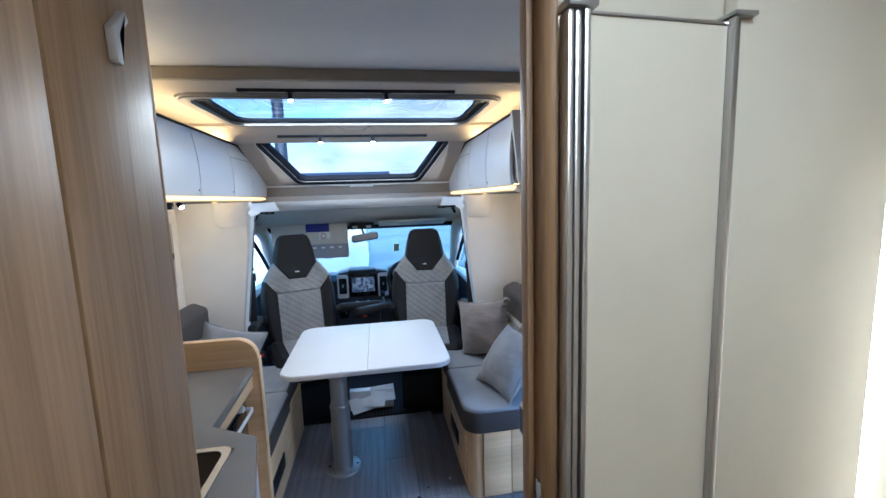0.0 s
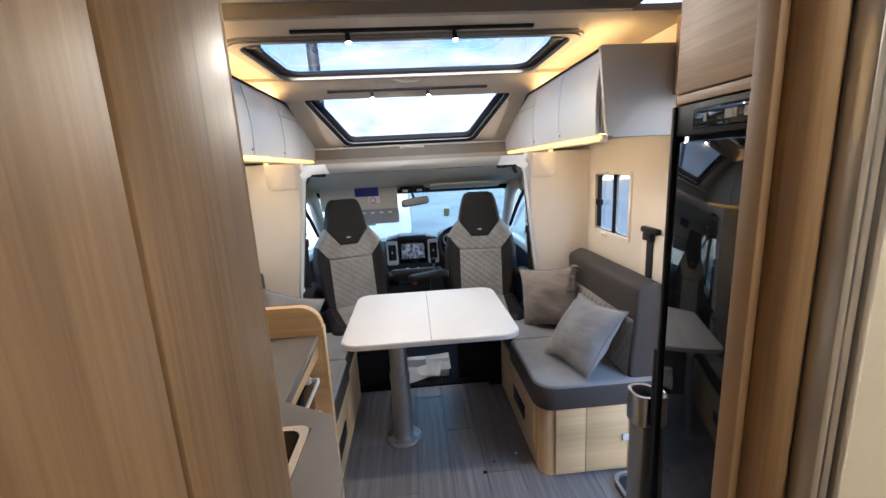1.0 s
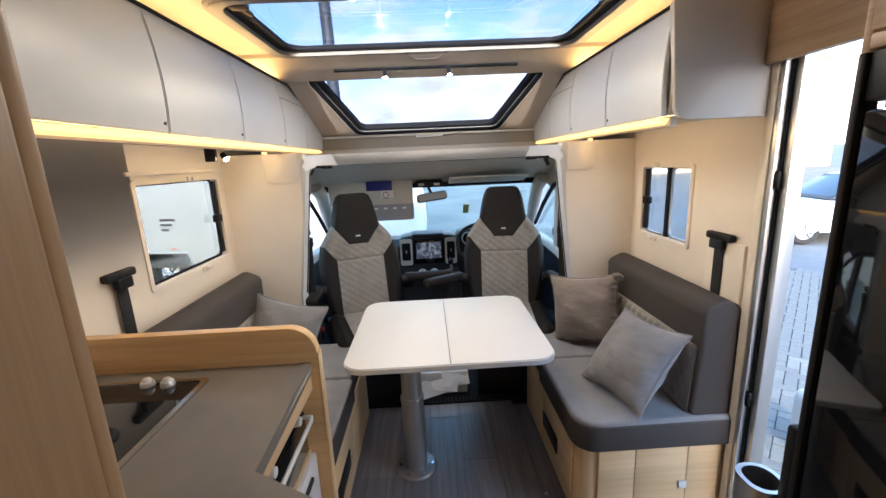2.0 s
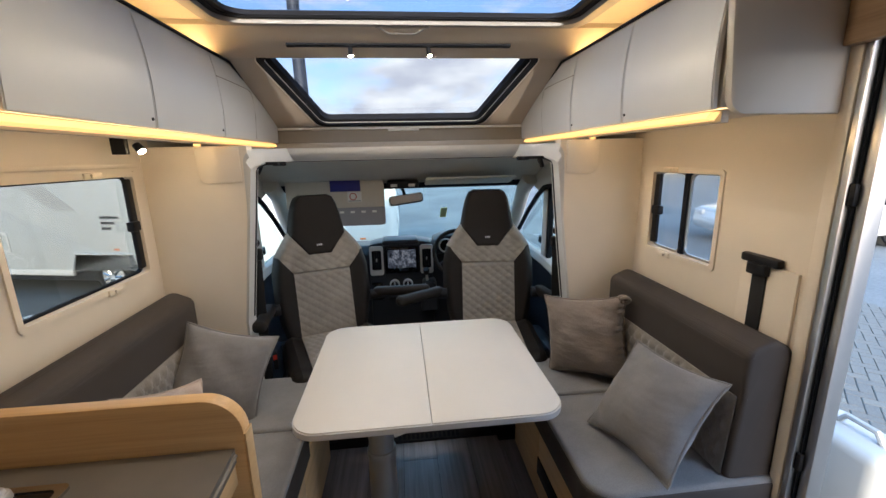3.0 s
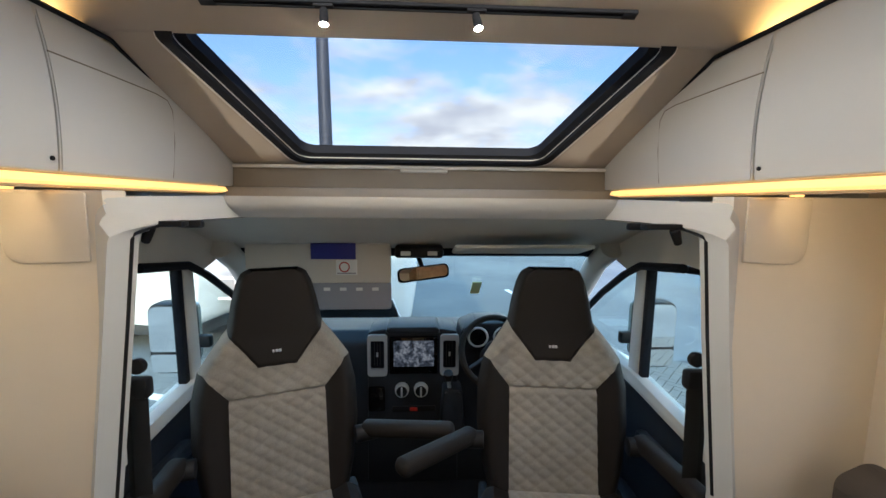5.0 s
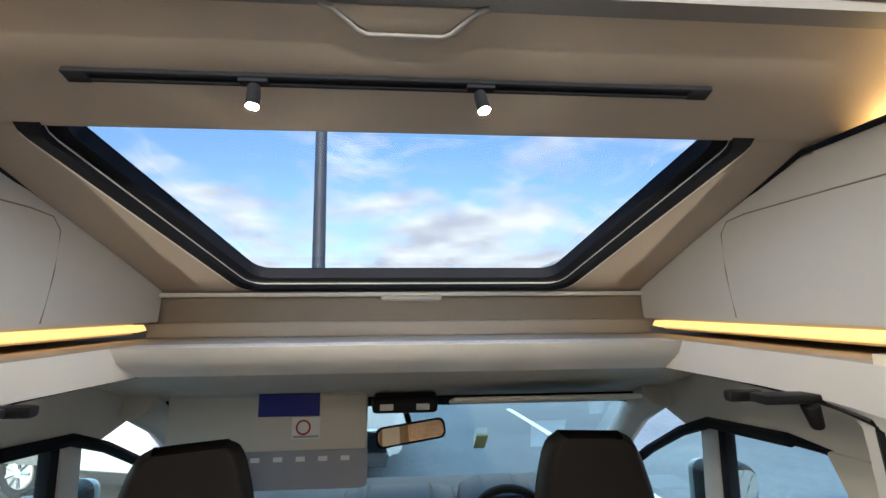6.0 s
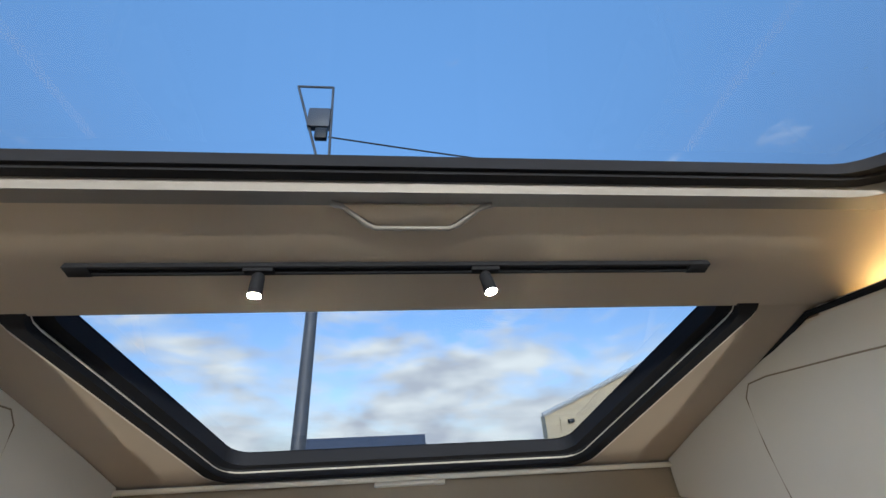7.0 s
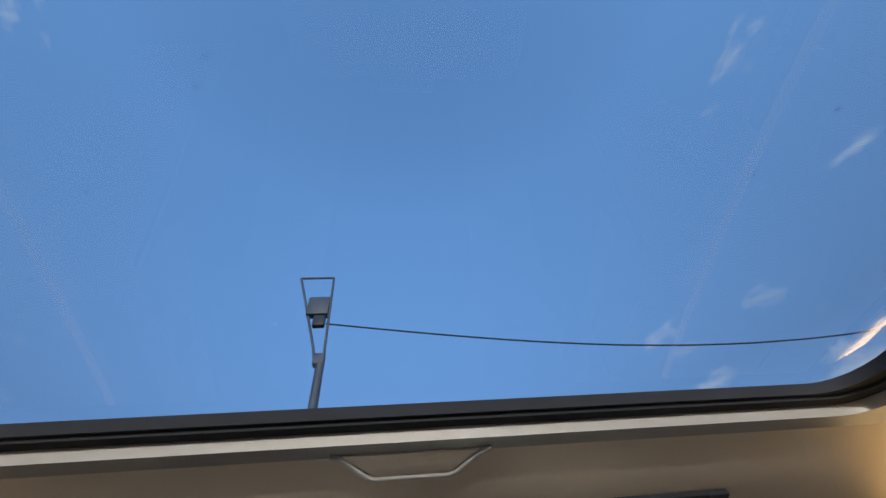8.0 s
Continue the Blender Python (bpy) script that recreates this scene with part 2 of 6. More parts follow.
def paver_mat():
    m, nt, b = node_mat("grey_block_paver")
    info = nt.nodes.new("ShaderNodeObjectInfo")
    v = coords(nt)
    f = noise_node(nt, v, 90.0, 4.0, 0.7)
    c = ramp_node(nt, f, [(0.3, (0.12, 0.118, 0.105)), (0.7, (0.20, 0.196, 0.176))])
    r = ramp_node(nt, info.outputs["Random"], [(0.0, (0.78, 0.78, 0.80)), (1.0, (1.15, 1.13, 1.08))])
    nt.links.new(mixed(nt, c, r, 1.0), b.inputs["Base Color"])
    b.inputs["Roughness"].default_value = 0.85
    bump_node(nt, b, f, 0.4, 0.004)
    return m




def screen_mat():
    """A dim navigation map: pale and dark patches that glow faintly."""
    m, nt, b = node_mat("dim_map_screen")
    v = coords(nt, (1, 1, 1))
    f = noise_node(nt, v, 38.0, 5.0, 0.7)
    c = ramp_node(nt, f, [(0.38, (0.015, 0.02, 0.03)), (0.50, (0.10, 0.12, 0.17)), (0.62, (0.42, 0.45, 0.52))])
    nt.links.new(c, b.inputs["Emission Color"])
    b.inputs["Base Color"].default_value = (0.01, 0.01, 0.012, 1)
    b.inputs["Emission Strength"].default_value = 0.16
    b.inputs["Roughness"].default_value = 0.15
    return m


M["lcd"] = screen_mat()
M["visor_board"] = plain("beige_visor_vinyl", (0.60, 0.56, 0.49), 0.7, 0, 0.03, 0.15, 500.0)
for k in ("black", "blackp", "dash", "leather_seat", "leather"):
    M[k].node_tree.nodes["Principled BSDF"].inputs["Specular IOR Level"].default_value = 0.22
M["floor"] = floor_mat()
M["asphalt"] = ground_mat("asphalt", (0.10, 0.106, 0.106), (0.18, 0.186, 0.182), 25.0)
M["joint"] = ground_mat("paver_joint", (0.05, 0.05, 0.048), (0.09, 0.088, 0.085), 30.0)
M["paver"] = paver_mat()

# ---- mesh helpers ----


def add(dst, src):
    """Appends the bmesh src to dst and frees it."""
    me = bpy.data.meshes.new("tmp")
    src.to_mesh(me)
    src.free()
    dst.from_mesh(me)
    bpy.data.meshes.remove(me)
    return dst


def join(*bms):
    out = bmesh.new()
    for b in bms:
        add(out, b)
    return out


def box(x0, x1, y0, y1, z0, z1, bevel=0.0, seg=2, tf=None):
    bm = bmesh.new()
    bmesh.ops.create_cube(bm, size=1.0, matrix=Matrix.Translation(((x0 + x1) / 2, (y0 + y1) / 2, (z0 + z1) / 2)) @ Matrix.Diagonal((abs(x1 - x0), abs(y1 - y0), abs(z1 - z0), 1)))
    if bevel:
        bmesh.ops.bevel(bm, geom=list(bm.edges), offset=bevel, segments=seg, affect="EDGES", profile=0.5)
    if tf is not None:
        bmesh.ops.transform(bm, matrix=tf, verts=bm.verts)
    return bm


def prism(pts, axis, a, b, bevel=0.0, seg=2, tf=None):
    """A polygon in the plane across the axis, drawn out from a to b. Points are (x, y), (x, z) or (y, z)."""
    bm = bmesh.new()

    def p3(p, h):
        return {"x": (h, p[0], p[1]), "y": (p[0], h, p[1]), "z": (p[0], p[1], h)}[axis]
    v0 = [bm.verts.new(p3(p, a)) for p in pts]
    v1 = [bm.verts.new(p3(p, b)) for p in pts]
    n = len(pts)
    bm.faces.new(v0)
    bm.faces.new(v1[::-1])
    for i in range(n):
        bm.faces.new((v0[i], v0[(i + 1) % n], v1[(i + 1) % n], v1[i]))
    bmesh.ops.recalc_face_normals(bm, faces=bm.faces)
    if bevel:
        bmesh.ops.bevel(bm, geom=list(bm.edges), offset=bevel, segments=seg, affect="EDGES", profile=0.5)
    if tf is not None:
        bmesh.ops.transform(bm, matrix=tf, verts=bm.verts)
    return bm


def rounded(pts, radius, n=5):
    """The polygon with its corners rounded; radius: one number or one a corner."""
    out, k = [], len(pts)
    for i, p in enumerate(pts):
        r = radius[i] if isinstance(radius, (list, tuple)) else radius
        p = Vector(p)
        if r <= 0:
            out.append(tuple(p))
            continue
        a, b = (Vector(pts[i - 1]) - p).normalized(), (Vector(pts[(i + 1) % k]) - p).normalized()
        half = a.angle(b) / 2
        t = r / math.tan(half)
        t = min(t, (Vector(pts[i - 1]) - p).length * 0.49, (Vector(pts[(i + 1) % k]) - p).length * 0.49)
        r2 = t * math.tan(half)
        c = p + (a + b).normalized() * (r2 / math.sin(half))
        s, e = p + a * t - c, p + b * t - c
        ang = s.angle_signed(e)
        for j in range(n + 1):
            q = s.copy()
            q.rotate(Matrix.Rotation(-ang * j / n, 2))
            out.append(tuple(c + q))
    return out


def rect(x0, x1, y0, y1):
    return [(x0, y0), (x1, y0), (x1, y1), (x0, y1)]


def ring(outer, inner, axis, a, b, tf=None):
    """A frame between two outlines with the same number of points."""
    bm = bmesh.new()

    def p3(p, h):
        return {"x": (h, p[0], p[1]), "y": (p[0], h, p[1]), "z": (p[0], p[1], h)}[axis]
    loops = [[bm.verts.new(p3(p, h)) for p in pts] for pts, h in ((outer, a), (outer, b), (inner, b), (inner, a))]
    n = len(outer)
    for k in range(4):
        l0, l1 = loops[k], loops[(k + 1) % 4]
        for i in range(n):
            bm.faces.new((l0[i], l0[(i + 1) % n], l1[(i + 1) % n], l1[i]))
    bmesh.ops.recalc_face_normals(bm, faces=bm.faces)
    if tf is not None:
        bmesh.ops.transform(bm, matrix=tf, verts=bm.verts)
    return bm


def cyl(p0, p1, r0, r1=None, n=24, bevel=0.0):
    p0, p1 = Vector(p0), Vector(p1)
    d = p1 - p0
    bm = bmesh.new()
    bmesh.ops.create_cone(bm, cap_ends=True, segments=n, radius1=r0, radius2=r0 if r1 is None else r1, depth=d.length)
    if bevel:
        rims = [e for e in bm.edges if abs(e.verts[0].co.z - e.verts[1].co.z) < 1e-6]
        bmesh.ops.bevel(bm, geom=rims, offset=bevel, segments=2, affect="EDGES", profile=0.5)
    m = Matrix.Translation((p0 + p1) / 2) @ d.to_track_quat("Z", "Y").to_matrix().to_4x4()
    bmesh.ops.transform(bm, matrix=m, verts=bm.verts)
    return bm


def tube(pts, r, n=8, flat=1.0):
    """A round bar along a line of points."""
    bm = bmesh.new()
    pts = [Vector(p) for p in pts]
    rows = []
    for i, p in enumerate(pts):
        d = (pts[min(i + 1, len(pts) - 1)] - pts[max(i - 1, 0)]).normalized()
        up = Vector((0, 0, 1)) if abs(d.z) < 0.9 else Vector((0, 1, 0))
        s = d.cross(up).normalized()
        u = s.cross(d)
        rr = r[i] if isinstance(r, (list, tuple)) else r
        rows.append([bm.verts.new(p + (s * math.cos(2 * math.pi * j / n) + u * math.sin(2 * math.pi * j / n) * flat) * rr) for j in range(n)])
    for a, b in zip(rows, rows[1:]):
        for j in range(n):
            bm.faces.new((a[j], a[(j + 1) % n], b[(j + 1) % n], b[j]))
    bm.faces.new(rows[0][::-1])
    bm.faces.new(rows[-1])
    bmesh.ops.recalc_face_normals(bm, faces=bm.faces)
    return bm


def arc(c, r, a0, a1, n, plane="xz", off=0.0):
    out = []
    for i in range(n + 1):
        a = radians(a0 + (a1 - a0) * i / n)
        u, v = c[0] + r * math.cos(a), c[1] + r * math.sin(a)
        out.append({"xz": (u, off, v), "yz": (off, u, v), "xy": (u, v, off)}[plane])
    return out


def torus(center, normal, R, r, n=32, k=8):
    bm = bmesh.new()
    m = Matrix.Translation(center) @ Vector(normal).to_track_quat("Z", "Y").to_matrix().to_4x4()
    rows = []
    for i in range(n):
        a = 2 * math.pi * i / n
        rows.append([bm.verts.new(m @ Vector(((R + r * math.cos(2 * math.pi * j / k)) * math.cos(a), (R + r * math.cos(2 * math.pi * j / k)) * math.sin(a), r * math.sin(2 * math.pi * j / k)))) for j in range(k)])
    for i in range(n):
        a, b = rows[i], rows[(i + 1) % n]
        for j in range(k):
            bm.faces.new((a[j], b[j], b[(j + 1) % k], a[(j + 1) % k]))
    bmesh.ops.recalc_face_normals(bm, faces=bm.faces)
    return bm


def cells(axis, a, b, u0, u1, v0, v1, holes):
    """A slab across the axis with rectangular holes (u0, u1, v0, v1)."""
    us = sorted({u0, u1, *[h for q in holes for h in q[:2] if u0 < h < u1]})
    vs = sorted({v0, v1, *[h for q in holes for h in q[2:] if v0 < h < v1]})
    bm = bmesh.new()
    for p, q in zip(us, us[1:]):
        for s, t in zip(vs, vs[1:]):
            cu, cv = (p + q) / 2, (s + t) / 2
            if any(h[0] < cu < h[1] and h[2] < cv < h[3] for h in holes):
                continue
            if axis == "x":
                add(bm, box(a, b, p, q, s, t))
            elif axis == "y":
                add(bm, box(p, q, a, b, s, t))
            else:
                add(bm, box(p, q, s, t, a, b))
    bmesh.ops.remove_doubles(bm, verts=bm.verts, dist=1e-5)
    # faces shared by two cells are inside the slab
    seen = {}
    for f in bm.faces:
        seen.setdefault(tuple(sorted(v.index for v in f.verts)), []).append(f)
    bmesh.ops.delete(bm, geom=[f for fs in seen.values() if len(fs) > 1 for f in fs], context="FACES_ONLY")
    return bm


def mesh_of(name, bm, mat, smooth=True):
    me = bpy.data.meshes.new(name)
    bm.to_mesh(me)
    bm.free()
    me.materials.append(mat if not isinstance(mat, str) else M[mat])
    if smooth:
        me.polygons.foreach_set("use_smooth", [True] * len(me.polygons))
        me.set_sharp_from_angle(angle=radians(35))
    return me


def thing(name, base, label, category, group="", kind=""):
    """An Empty at the thing's base, to hold its parts."""
    ob = new(name)
    ob.empty_display_size = 0.05
    ob.matrix_basis = Matrix.Translation(base)
    return tagged(ob, label, category, group, kind)


def part(name, bm, mat, parent, label="", tf=None):
    """One mesh, built in world places, under a thing or under a part."""
    ob = new(name, mesh_of(name, bm, mat))
    ob.parent = parent
    if parent.type == "EMPTY":
        ob.matrix_parent_inverse = parent.matrix_basis.inverted()
    return tagged(ob, label)


def solo(name, bm, mat, label, category, group="", kind=""):
    return tagged(new(name, mesh_of(name, bm, mat)), label, category, group, kind)


def structure(name, bm, mat, label, category):
    return solo(name, bm, mat, label, category, kind="structure")


def mirrored(bm):
    bmesh.ops.transform(bm, matrix=Matrix.Diagonal((-1, 1, 1, 1)), verts=bm.verts)
    bmesh.ops.reverse_faces(bm, faces=bm.faces)
    return bm


def sided(bm, s):
    return mirrored(bm) if s < 0 else bm

# ---- setting: shell of the motorhome ----
XL, XR = -1.13, 1.15
Y_BULK = 2.86

structure("wall_left", cells("x", XL - 0.04, XL, -1.0, 2.93, -0.05, 2.2, [(2.16, 2.80, 1.09, 1.52)]), "cream", "smooth cream vinyl side wall with a hinged window", "wall")
structure("wall_right", cells("x", XR, XR + 0.04, -1.0, 2.93, -0.05, 2.2, [(2.33, 2.77, 1.105, 1.475), (1.18, 1.92, -0.06, 1.93)]), "cream", "smooth cream vinyl side wall with window and entrance", "wall")
structure("wall_rear", box(XL, XR, -1.04, -1.0, -0.05, 2.2), "cream", "plain cream rear wall", "wall")
structure("cab_floor", box(-1.0, 1.0, 2.934, 4.7, -0.06, -0.004), "blackp", "black rubber cab floor mat", "floor")
structure("wall_panel_right", prism(rounded(rect(1.995, 2.20, 0.55, 1.185), [0.0, 0.03, 0.03, 0.0], 4), "x", XR - 0.012, XR - 0.0005, 0.003), "cream", "cream belt cover panel on the wall", "wall panel")

# floor planks lie on a dark sub-floor
floor_ob = structure("floor", box(XL, XR, -1.0, 2.93, -0.06, -0.006), "blackp", "dark grey-brown vinyl plank floor", "floor")

# ceiling: rear part, dropped middle part round the large rooflight, sloping part round the front one
AX0, AX1, AY0, AY1 = -0.70, 0.735, 2.10, 2.775
ceil_bm = box(XL, XR, -1.0, 1.88, 2.15, 2.20)
structure("ceiling_rear", ceil_bm, "ceil_pale", "pale satin rear ceiling panel", "ceiling")
mid_bm = join(cells("z", 2.10, 2.126, XL, XR, 1.883, 2.80, [(AX0, AX1, AY0, AY1)]), prism([(2.803, 2.082), (3.0, 2.005), (3.034, 2.010), (3.036, 2.05), (2.803, 2.126)], "x", XL, XR))
structure("ceiling_middle", mid_bm, "ceil", "warm grey felt ceiling between two rooflights", "ceiling")
structure("trim_ceiling_step", prism(rounded([(-0.86, 2.1), (0.86, 2.1), (0.93, 2.148), (-0.93, 2.148)], [0.03, 0.03, 0, 0]), "y", 1.855, 1.88, 0.004), "brown", "taupe rounded ceiling step trim", "trim")

# sloping roof: in its own plane, s runs down the slope
S0, S1 = Vector((0, 3.034, 2.012)), Vector((0, 3.665, 1.745))
s_dir = (S1 - S0).normalized()
s_nor = Vector((0, -s_dir.z, s_dir.y))
SLOPE = Matrix(((1, 0, 0, S0.x), (0, s_dir.y, s_nor.y, S0.y), (0, s_dir.z, s_nor.z, S0.z), (0, 0, 0, 1)))
s_len = (S1 - S0).length
B_OUT = [(-0.672, -0.04), (0.687, -0.04), (0.515, s_len - 0.035), (-0.51, s_len - 0.035)]
b_hole = rounded(B_OUT, [0.05, 0.05, 0.07, 0.07], 5)
b_edge = [(XL, -0.06), (XR, -0.06), (XR, s_len), (XL, s_len)]


def fill_ring(hole, edge, nper):
    """The outline of a rectangle resampled so that each hole point has a partner."""
    out = []
    for i in range(4):
        out += [edge[i]] * nper
    return out


slope_bm = ring(fill_ring(b_hole, b_edge, 6), b_hole, "z", 0.0, 0.03, SLOPE)
bmesh.ops.remove_doubles(slope_bm, verts=slope_bm.verts, dist=1e-5)
structure("ceiling_front", slope_bm, "ceil", "warm grey felt sloping roof lining round the front rooflight", "ceiling")

# shelf over the cab and the board at its front
BOW = [(XL, 2.932), (-0.705, 2.932), (-0.615, 3.335), (0.655, 3.335), (0.750, 2.932), (XR, 2.932)]
structure("cab_shelf", prism(BOW + [(XR, 3.66), (XL, 3.66)], "z", 1.578, 1.606), "ceil", "warm grey padded shelf over the cab", "shelf")
structure("shelf_upstand", box(-0.80, 0.81, 3.648, 3.668, 1.607, 1.652, 0.004), "ceil", "warm grey padded upstand behind the shelf", "trim")
structure("trim_front_board", prism([(3.655, 1.653), (3.668, 1.653), (3.70, 1.742), (3.652, 1.742)], "x", -0.80, 0.81), "brown", "taupe fascia board below the front rooflight", "trim")
structure("trim_front_sill", box(-0.80, 0.81, 3.635, 3.665, 1.731, 1.745, 0.004), "ceil_pale", "pale moulded sill strip below the rooflight", "trim")
structure("roof_shell", join(box(XL - 0.04, XR + 0.04, 3.70, 3.74, 1.55, 1.80), box(XL - 0.04, XL, 2.93, 3.72, 1.40, 2.2), box(XR, XR + 0.04, 2.93, 3.72, 1.40, 2.2)), "plastic", "pale outer roof shell", "roof")

# bulkhead pillars round the cab opening
def pillar(s, wall, edge):
    pts = [(abs(wall), -0.05), (abs(wall), 1.617), (edge[0], 1.617), (edge[0], 1.585), (edge[1], 1.30), (edge[2], 1.0), (edge[3], 0.80), (edge[3], -0.05)]
    return prism([(s * x, z) for x, z in pts], "y", Y_BULK, 2.93)


structure("pillar_left", pillar(-1, XL, (0.690, 0.716, 0.756, 0.784)), "cream", "cream bulkhead pillar beside the cab opening", "pillar")
structure("pillar_right", pillar(1, XR, (0.735, 0.756, 0.790, 0.812)), "cream", "cream bulkhead pillar beside the cab opening", "pillar")

# grey plastic surround of the opening
sur_out = rounded([(-0.791, 0.0), (-0.791, 0.8), (-0.724, 1.30), (-0.712, 1.598), (-0.62, 1.612), (0.66, 1.612), (0.757, 1.598), (0.766, 1.25), (0.820, 0.8), (0.820, 0.0)], [0, 0.05, 0.05, 0.06, 0.03, 0.03, 0.06, 0.05, 0.05, 0], 5)
sur_in = rounded([(-0.775, 0.0), (-0.775, 0.8), (-0.707, 1.30), (-0.676, 1.541), (-0.60, 1.543), (0.64, 1.543), (0.720, 1.541), (0.750, 1.25), (0.803, 0.8), (0.803, 0.0)], [0, 0.05, 0.05, 0.05, 0.03, 0.03, 0.05, 0.05, 0.05, 0], 5)
sur = bmesh.new()
def bow(x, z):
    """The top of the opening is set forward between two slanting wings."""
    return 0.47 * max(0.0, min(1.0, (0.70 - abs(x - 0.022)) / 0.08)) if z > 1.45 else 0.0


sur_mid = [(a[0] * 0.55 + b[0] * 0.45, a[1] * 0.55 + b[1] * 0.45) for a, b in zip(sur_out, sur_in)]
lo = [[sur.verts.new((p[0], y + bow(*p) * k, p[1])) for p in pts] for pts, y, k in ((sur_out, 2.96, 1.06), (sur_out, 2.862, 1.08), (sur_mid, 2.853, 1.0), (sur_in, 2.850, 1.0), (sur_in, 2.95, 1.0), (sur_out, 2.96, 1.06))]
for a, b in zip(lo, lo[1:]):
    for i in range(len(a) - 1):
        sur.faces.new((a[i], a[i + 1], b[i + 1], b[i]))
bmesh.ops.recalc_face_normals(sur, faces=sur.faces)
structure("cab_opening_trim", sur, "plastic", "pale grey moulded surround of the cab opening", "trim")
structure("cab_opening_seal", tube([(p[0], 2.925 + bow(*p), p[1] + 0.002) for p in sur_in[6:-6]], 0.006, 6), "blackp", "dark rubber seal inside the cab opening", "trim")

for s, x_in, x_out, side in ((-1, 0.722, 0.90, "left"), (1, 0.766, 0.92, "right")):
    pl = prism(rounded([(s * x_in, 1.462), (s * x_out, 1.455), (s * (x_out + 0.005), 1.612), (s * x_in, 1.612)], [0.0, 0.04, 0, 0], 6), "y", 2.8525, Y_BULK - 0.0005, 0.003)
    structure("corner_panel_" + side, pl, "cream", "cream rounded corner cover over the pillar", "trim panel")

# ---- rooflights ----


def rooflight_mid():
    t = thing("rooflight", (0.02, 2.45, 2.1), "large domed rooflight with a black rubber frame", "rooflight")
    o = rounded(rect(AX0 - 0.002, AX1 + 0.002, AY0 - 0.002, AY1 + 0.002), 0.09, 6)
    i = rounded(rect(AX0 + 0.045, AX1 - 0.045, AY0 + 0.03, AY1 - 0.022), 0.08, 6)
    mid = rounded(rect(AX0 + 0.022, AX1 - 0.022, AY0 + 0.015, AY1 - 0.015), 0.085, 6)
    part("seal", join(ring(o, mid, "z", 2.098, 2.116), ring(mid, i, "z", 2.103, 2.121)), "black", t, "black rubber seal")
    fo = rounded(rect(AX0 - 0.045, AX1 + 0.045, AY0 - 0.03, AY1 + 0.05), 0.10, 6)
    part("frame", ring(fo, o, "z", 2.080, 2.099), "frame_grey", t, "grey moulded frame")
    fo2 = rounded(rect(AX0 - 0.06, AX1 + 0.06, AY0 - 0.04, AY1 + 0.064), 0.11, 6)
    part("frame_lip", ring(fo2, fo, "z", 2.088, 2.099), "frame_grey", t)
    bm = bmesh.new()
    n = 14
    g = {}
    for k, dz in ((0, 0.0), (1, 0.005)):
        for a in range(n + 1):
            for b in range(n + 1):
                u, v = a / n * 2 - 1, b / n * 2 - 1
                g[k, a, b] = bm.verts.new(((AX0 + AX1) / 2 + u * (AX1 - AX0) * 0.482, (AY0 + AY1) / 2 + v * (AY1 - AY0) * 0.482, 2.1225 + 0.03 * (1 - u ** 2) * (1 - v ** 2) + dz))
    for a in range(n):
        for b in range(n):
            for k in (0, 1):
                f = bm.faces.new((g[k, a, b], g[k, a + 1, b], g[k, a + 1, b + 1], g[k, a, b + 1]))
                if k == 0:
                    f.normal_flip()
    for a in range(n):
        for p, q in (((a, 0), (a + 1, 0)), ((a, n), (a + 1, n)), ((0, a), (0, a + 1)), ((n, a), (n, a + 1))):
            bm.faces.new((g[0, p[0], p[1]], g[0, q[0], q[1]], g[1, q[0], q[1]], g[1, p[0], p[1]]))
    bmesh.ops.recalc_face_normals(bm, faces=bm.faces)
    pane = part("dome", bm, "roof_pane", t, "clear acrylic dome")
    pane.visible_shadow = False
    rd = random.Random(9)
    for k in range(16):
        u, v = (rd.uniform(0.45, 0.92), rd.uniform(-0.4, 0.8)) if k < 11 else (rd.uniform(-0.9, 0.2), rd.uniform(-0.5, 0.8))
        drop = bmesh.new()
        bmesh.ops.create_uvsphere(drop, u_segments=12, v_segments=8, radius=rd.uniform(0.0012, 0.0026))
        bmesh.ops.transform(drop, matrix=Matrix.Translation(((AX0 + AX1) / 2 + u * (AX1 - AX0) * 0.482, (AY0 + AY1) / 2 + v * (AY1 - AY0) * 0.482, 2.128 + 0.03 * (1 - u ** 2) * (1 - v ** 2))) @ Matrix.Diagonal((rd.uniform(0.8, 1.6), 1, 0.35, 1)), verts=drop.verts)
        part("water_drop", drop, "drop", t).visible_shadow = False
    for x in (AX0 + 0.05, AX1 - 0.05):
        part("catch", join(box(x - 0.03, x + 0.03, AY0 + 0.05, AY0 + 0.10, 2.092, 2.119, 0.006), cyl((x, AY0 + 0.1, 2.106), (x, AY0 + 0.19, 2.112), 0.009, n=10)), "blackp", t, "black catch and stay")
    # blind handle
    ht = Matrix.Translation((0, 2.803, 2.082)) @ Matrix.Rotation(math.atan2(-0.077, 0.197), 4, "X")
    part("blind_handle", prism(rounded([(-0.085, 0.0), (0.105, 0.0), (0.062, 0.036), (-0.042, 0.036)], [0.0, 0.0, 0.012, 0.012], 4), "z", -0.006, -0.001, 0.002, tf=ht), "ceil", t, "grey moulded blind handle")
    rim = [(-0.10, -0.001), (-0.084, 0.004), (-0.055, 0.034), (-0.042, 0.040), (0.062, 0.040), (0.075, 0.034), (0.104, 0.004), (0.12, -0.001)]
    part("handle_rim", tube([ht @ Vector((x, y, -0.004)) for x, y in rim], 0.0045, 8), "frame_grey", t, "grey handle rim")
    return t


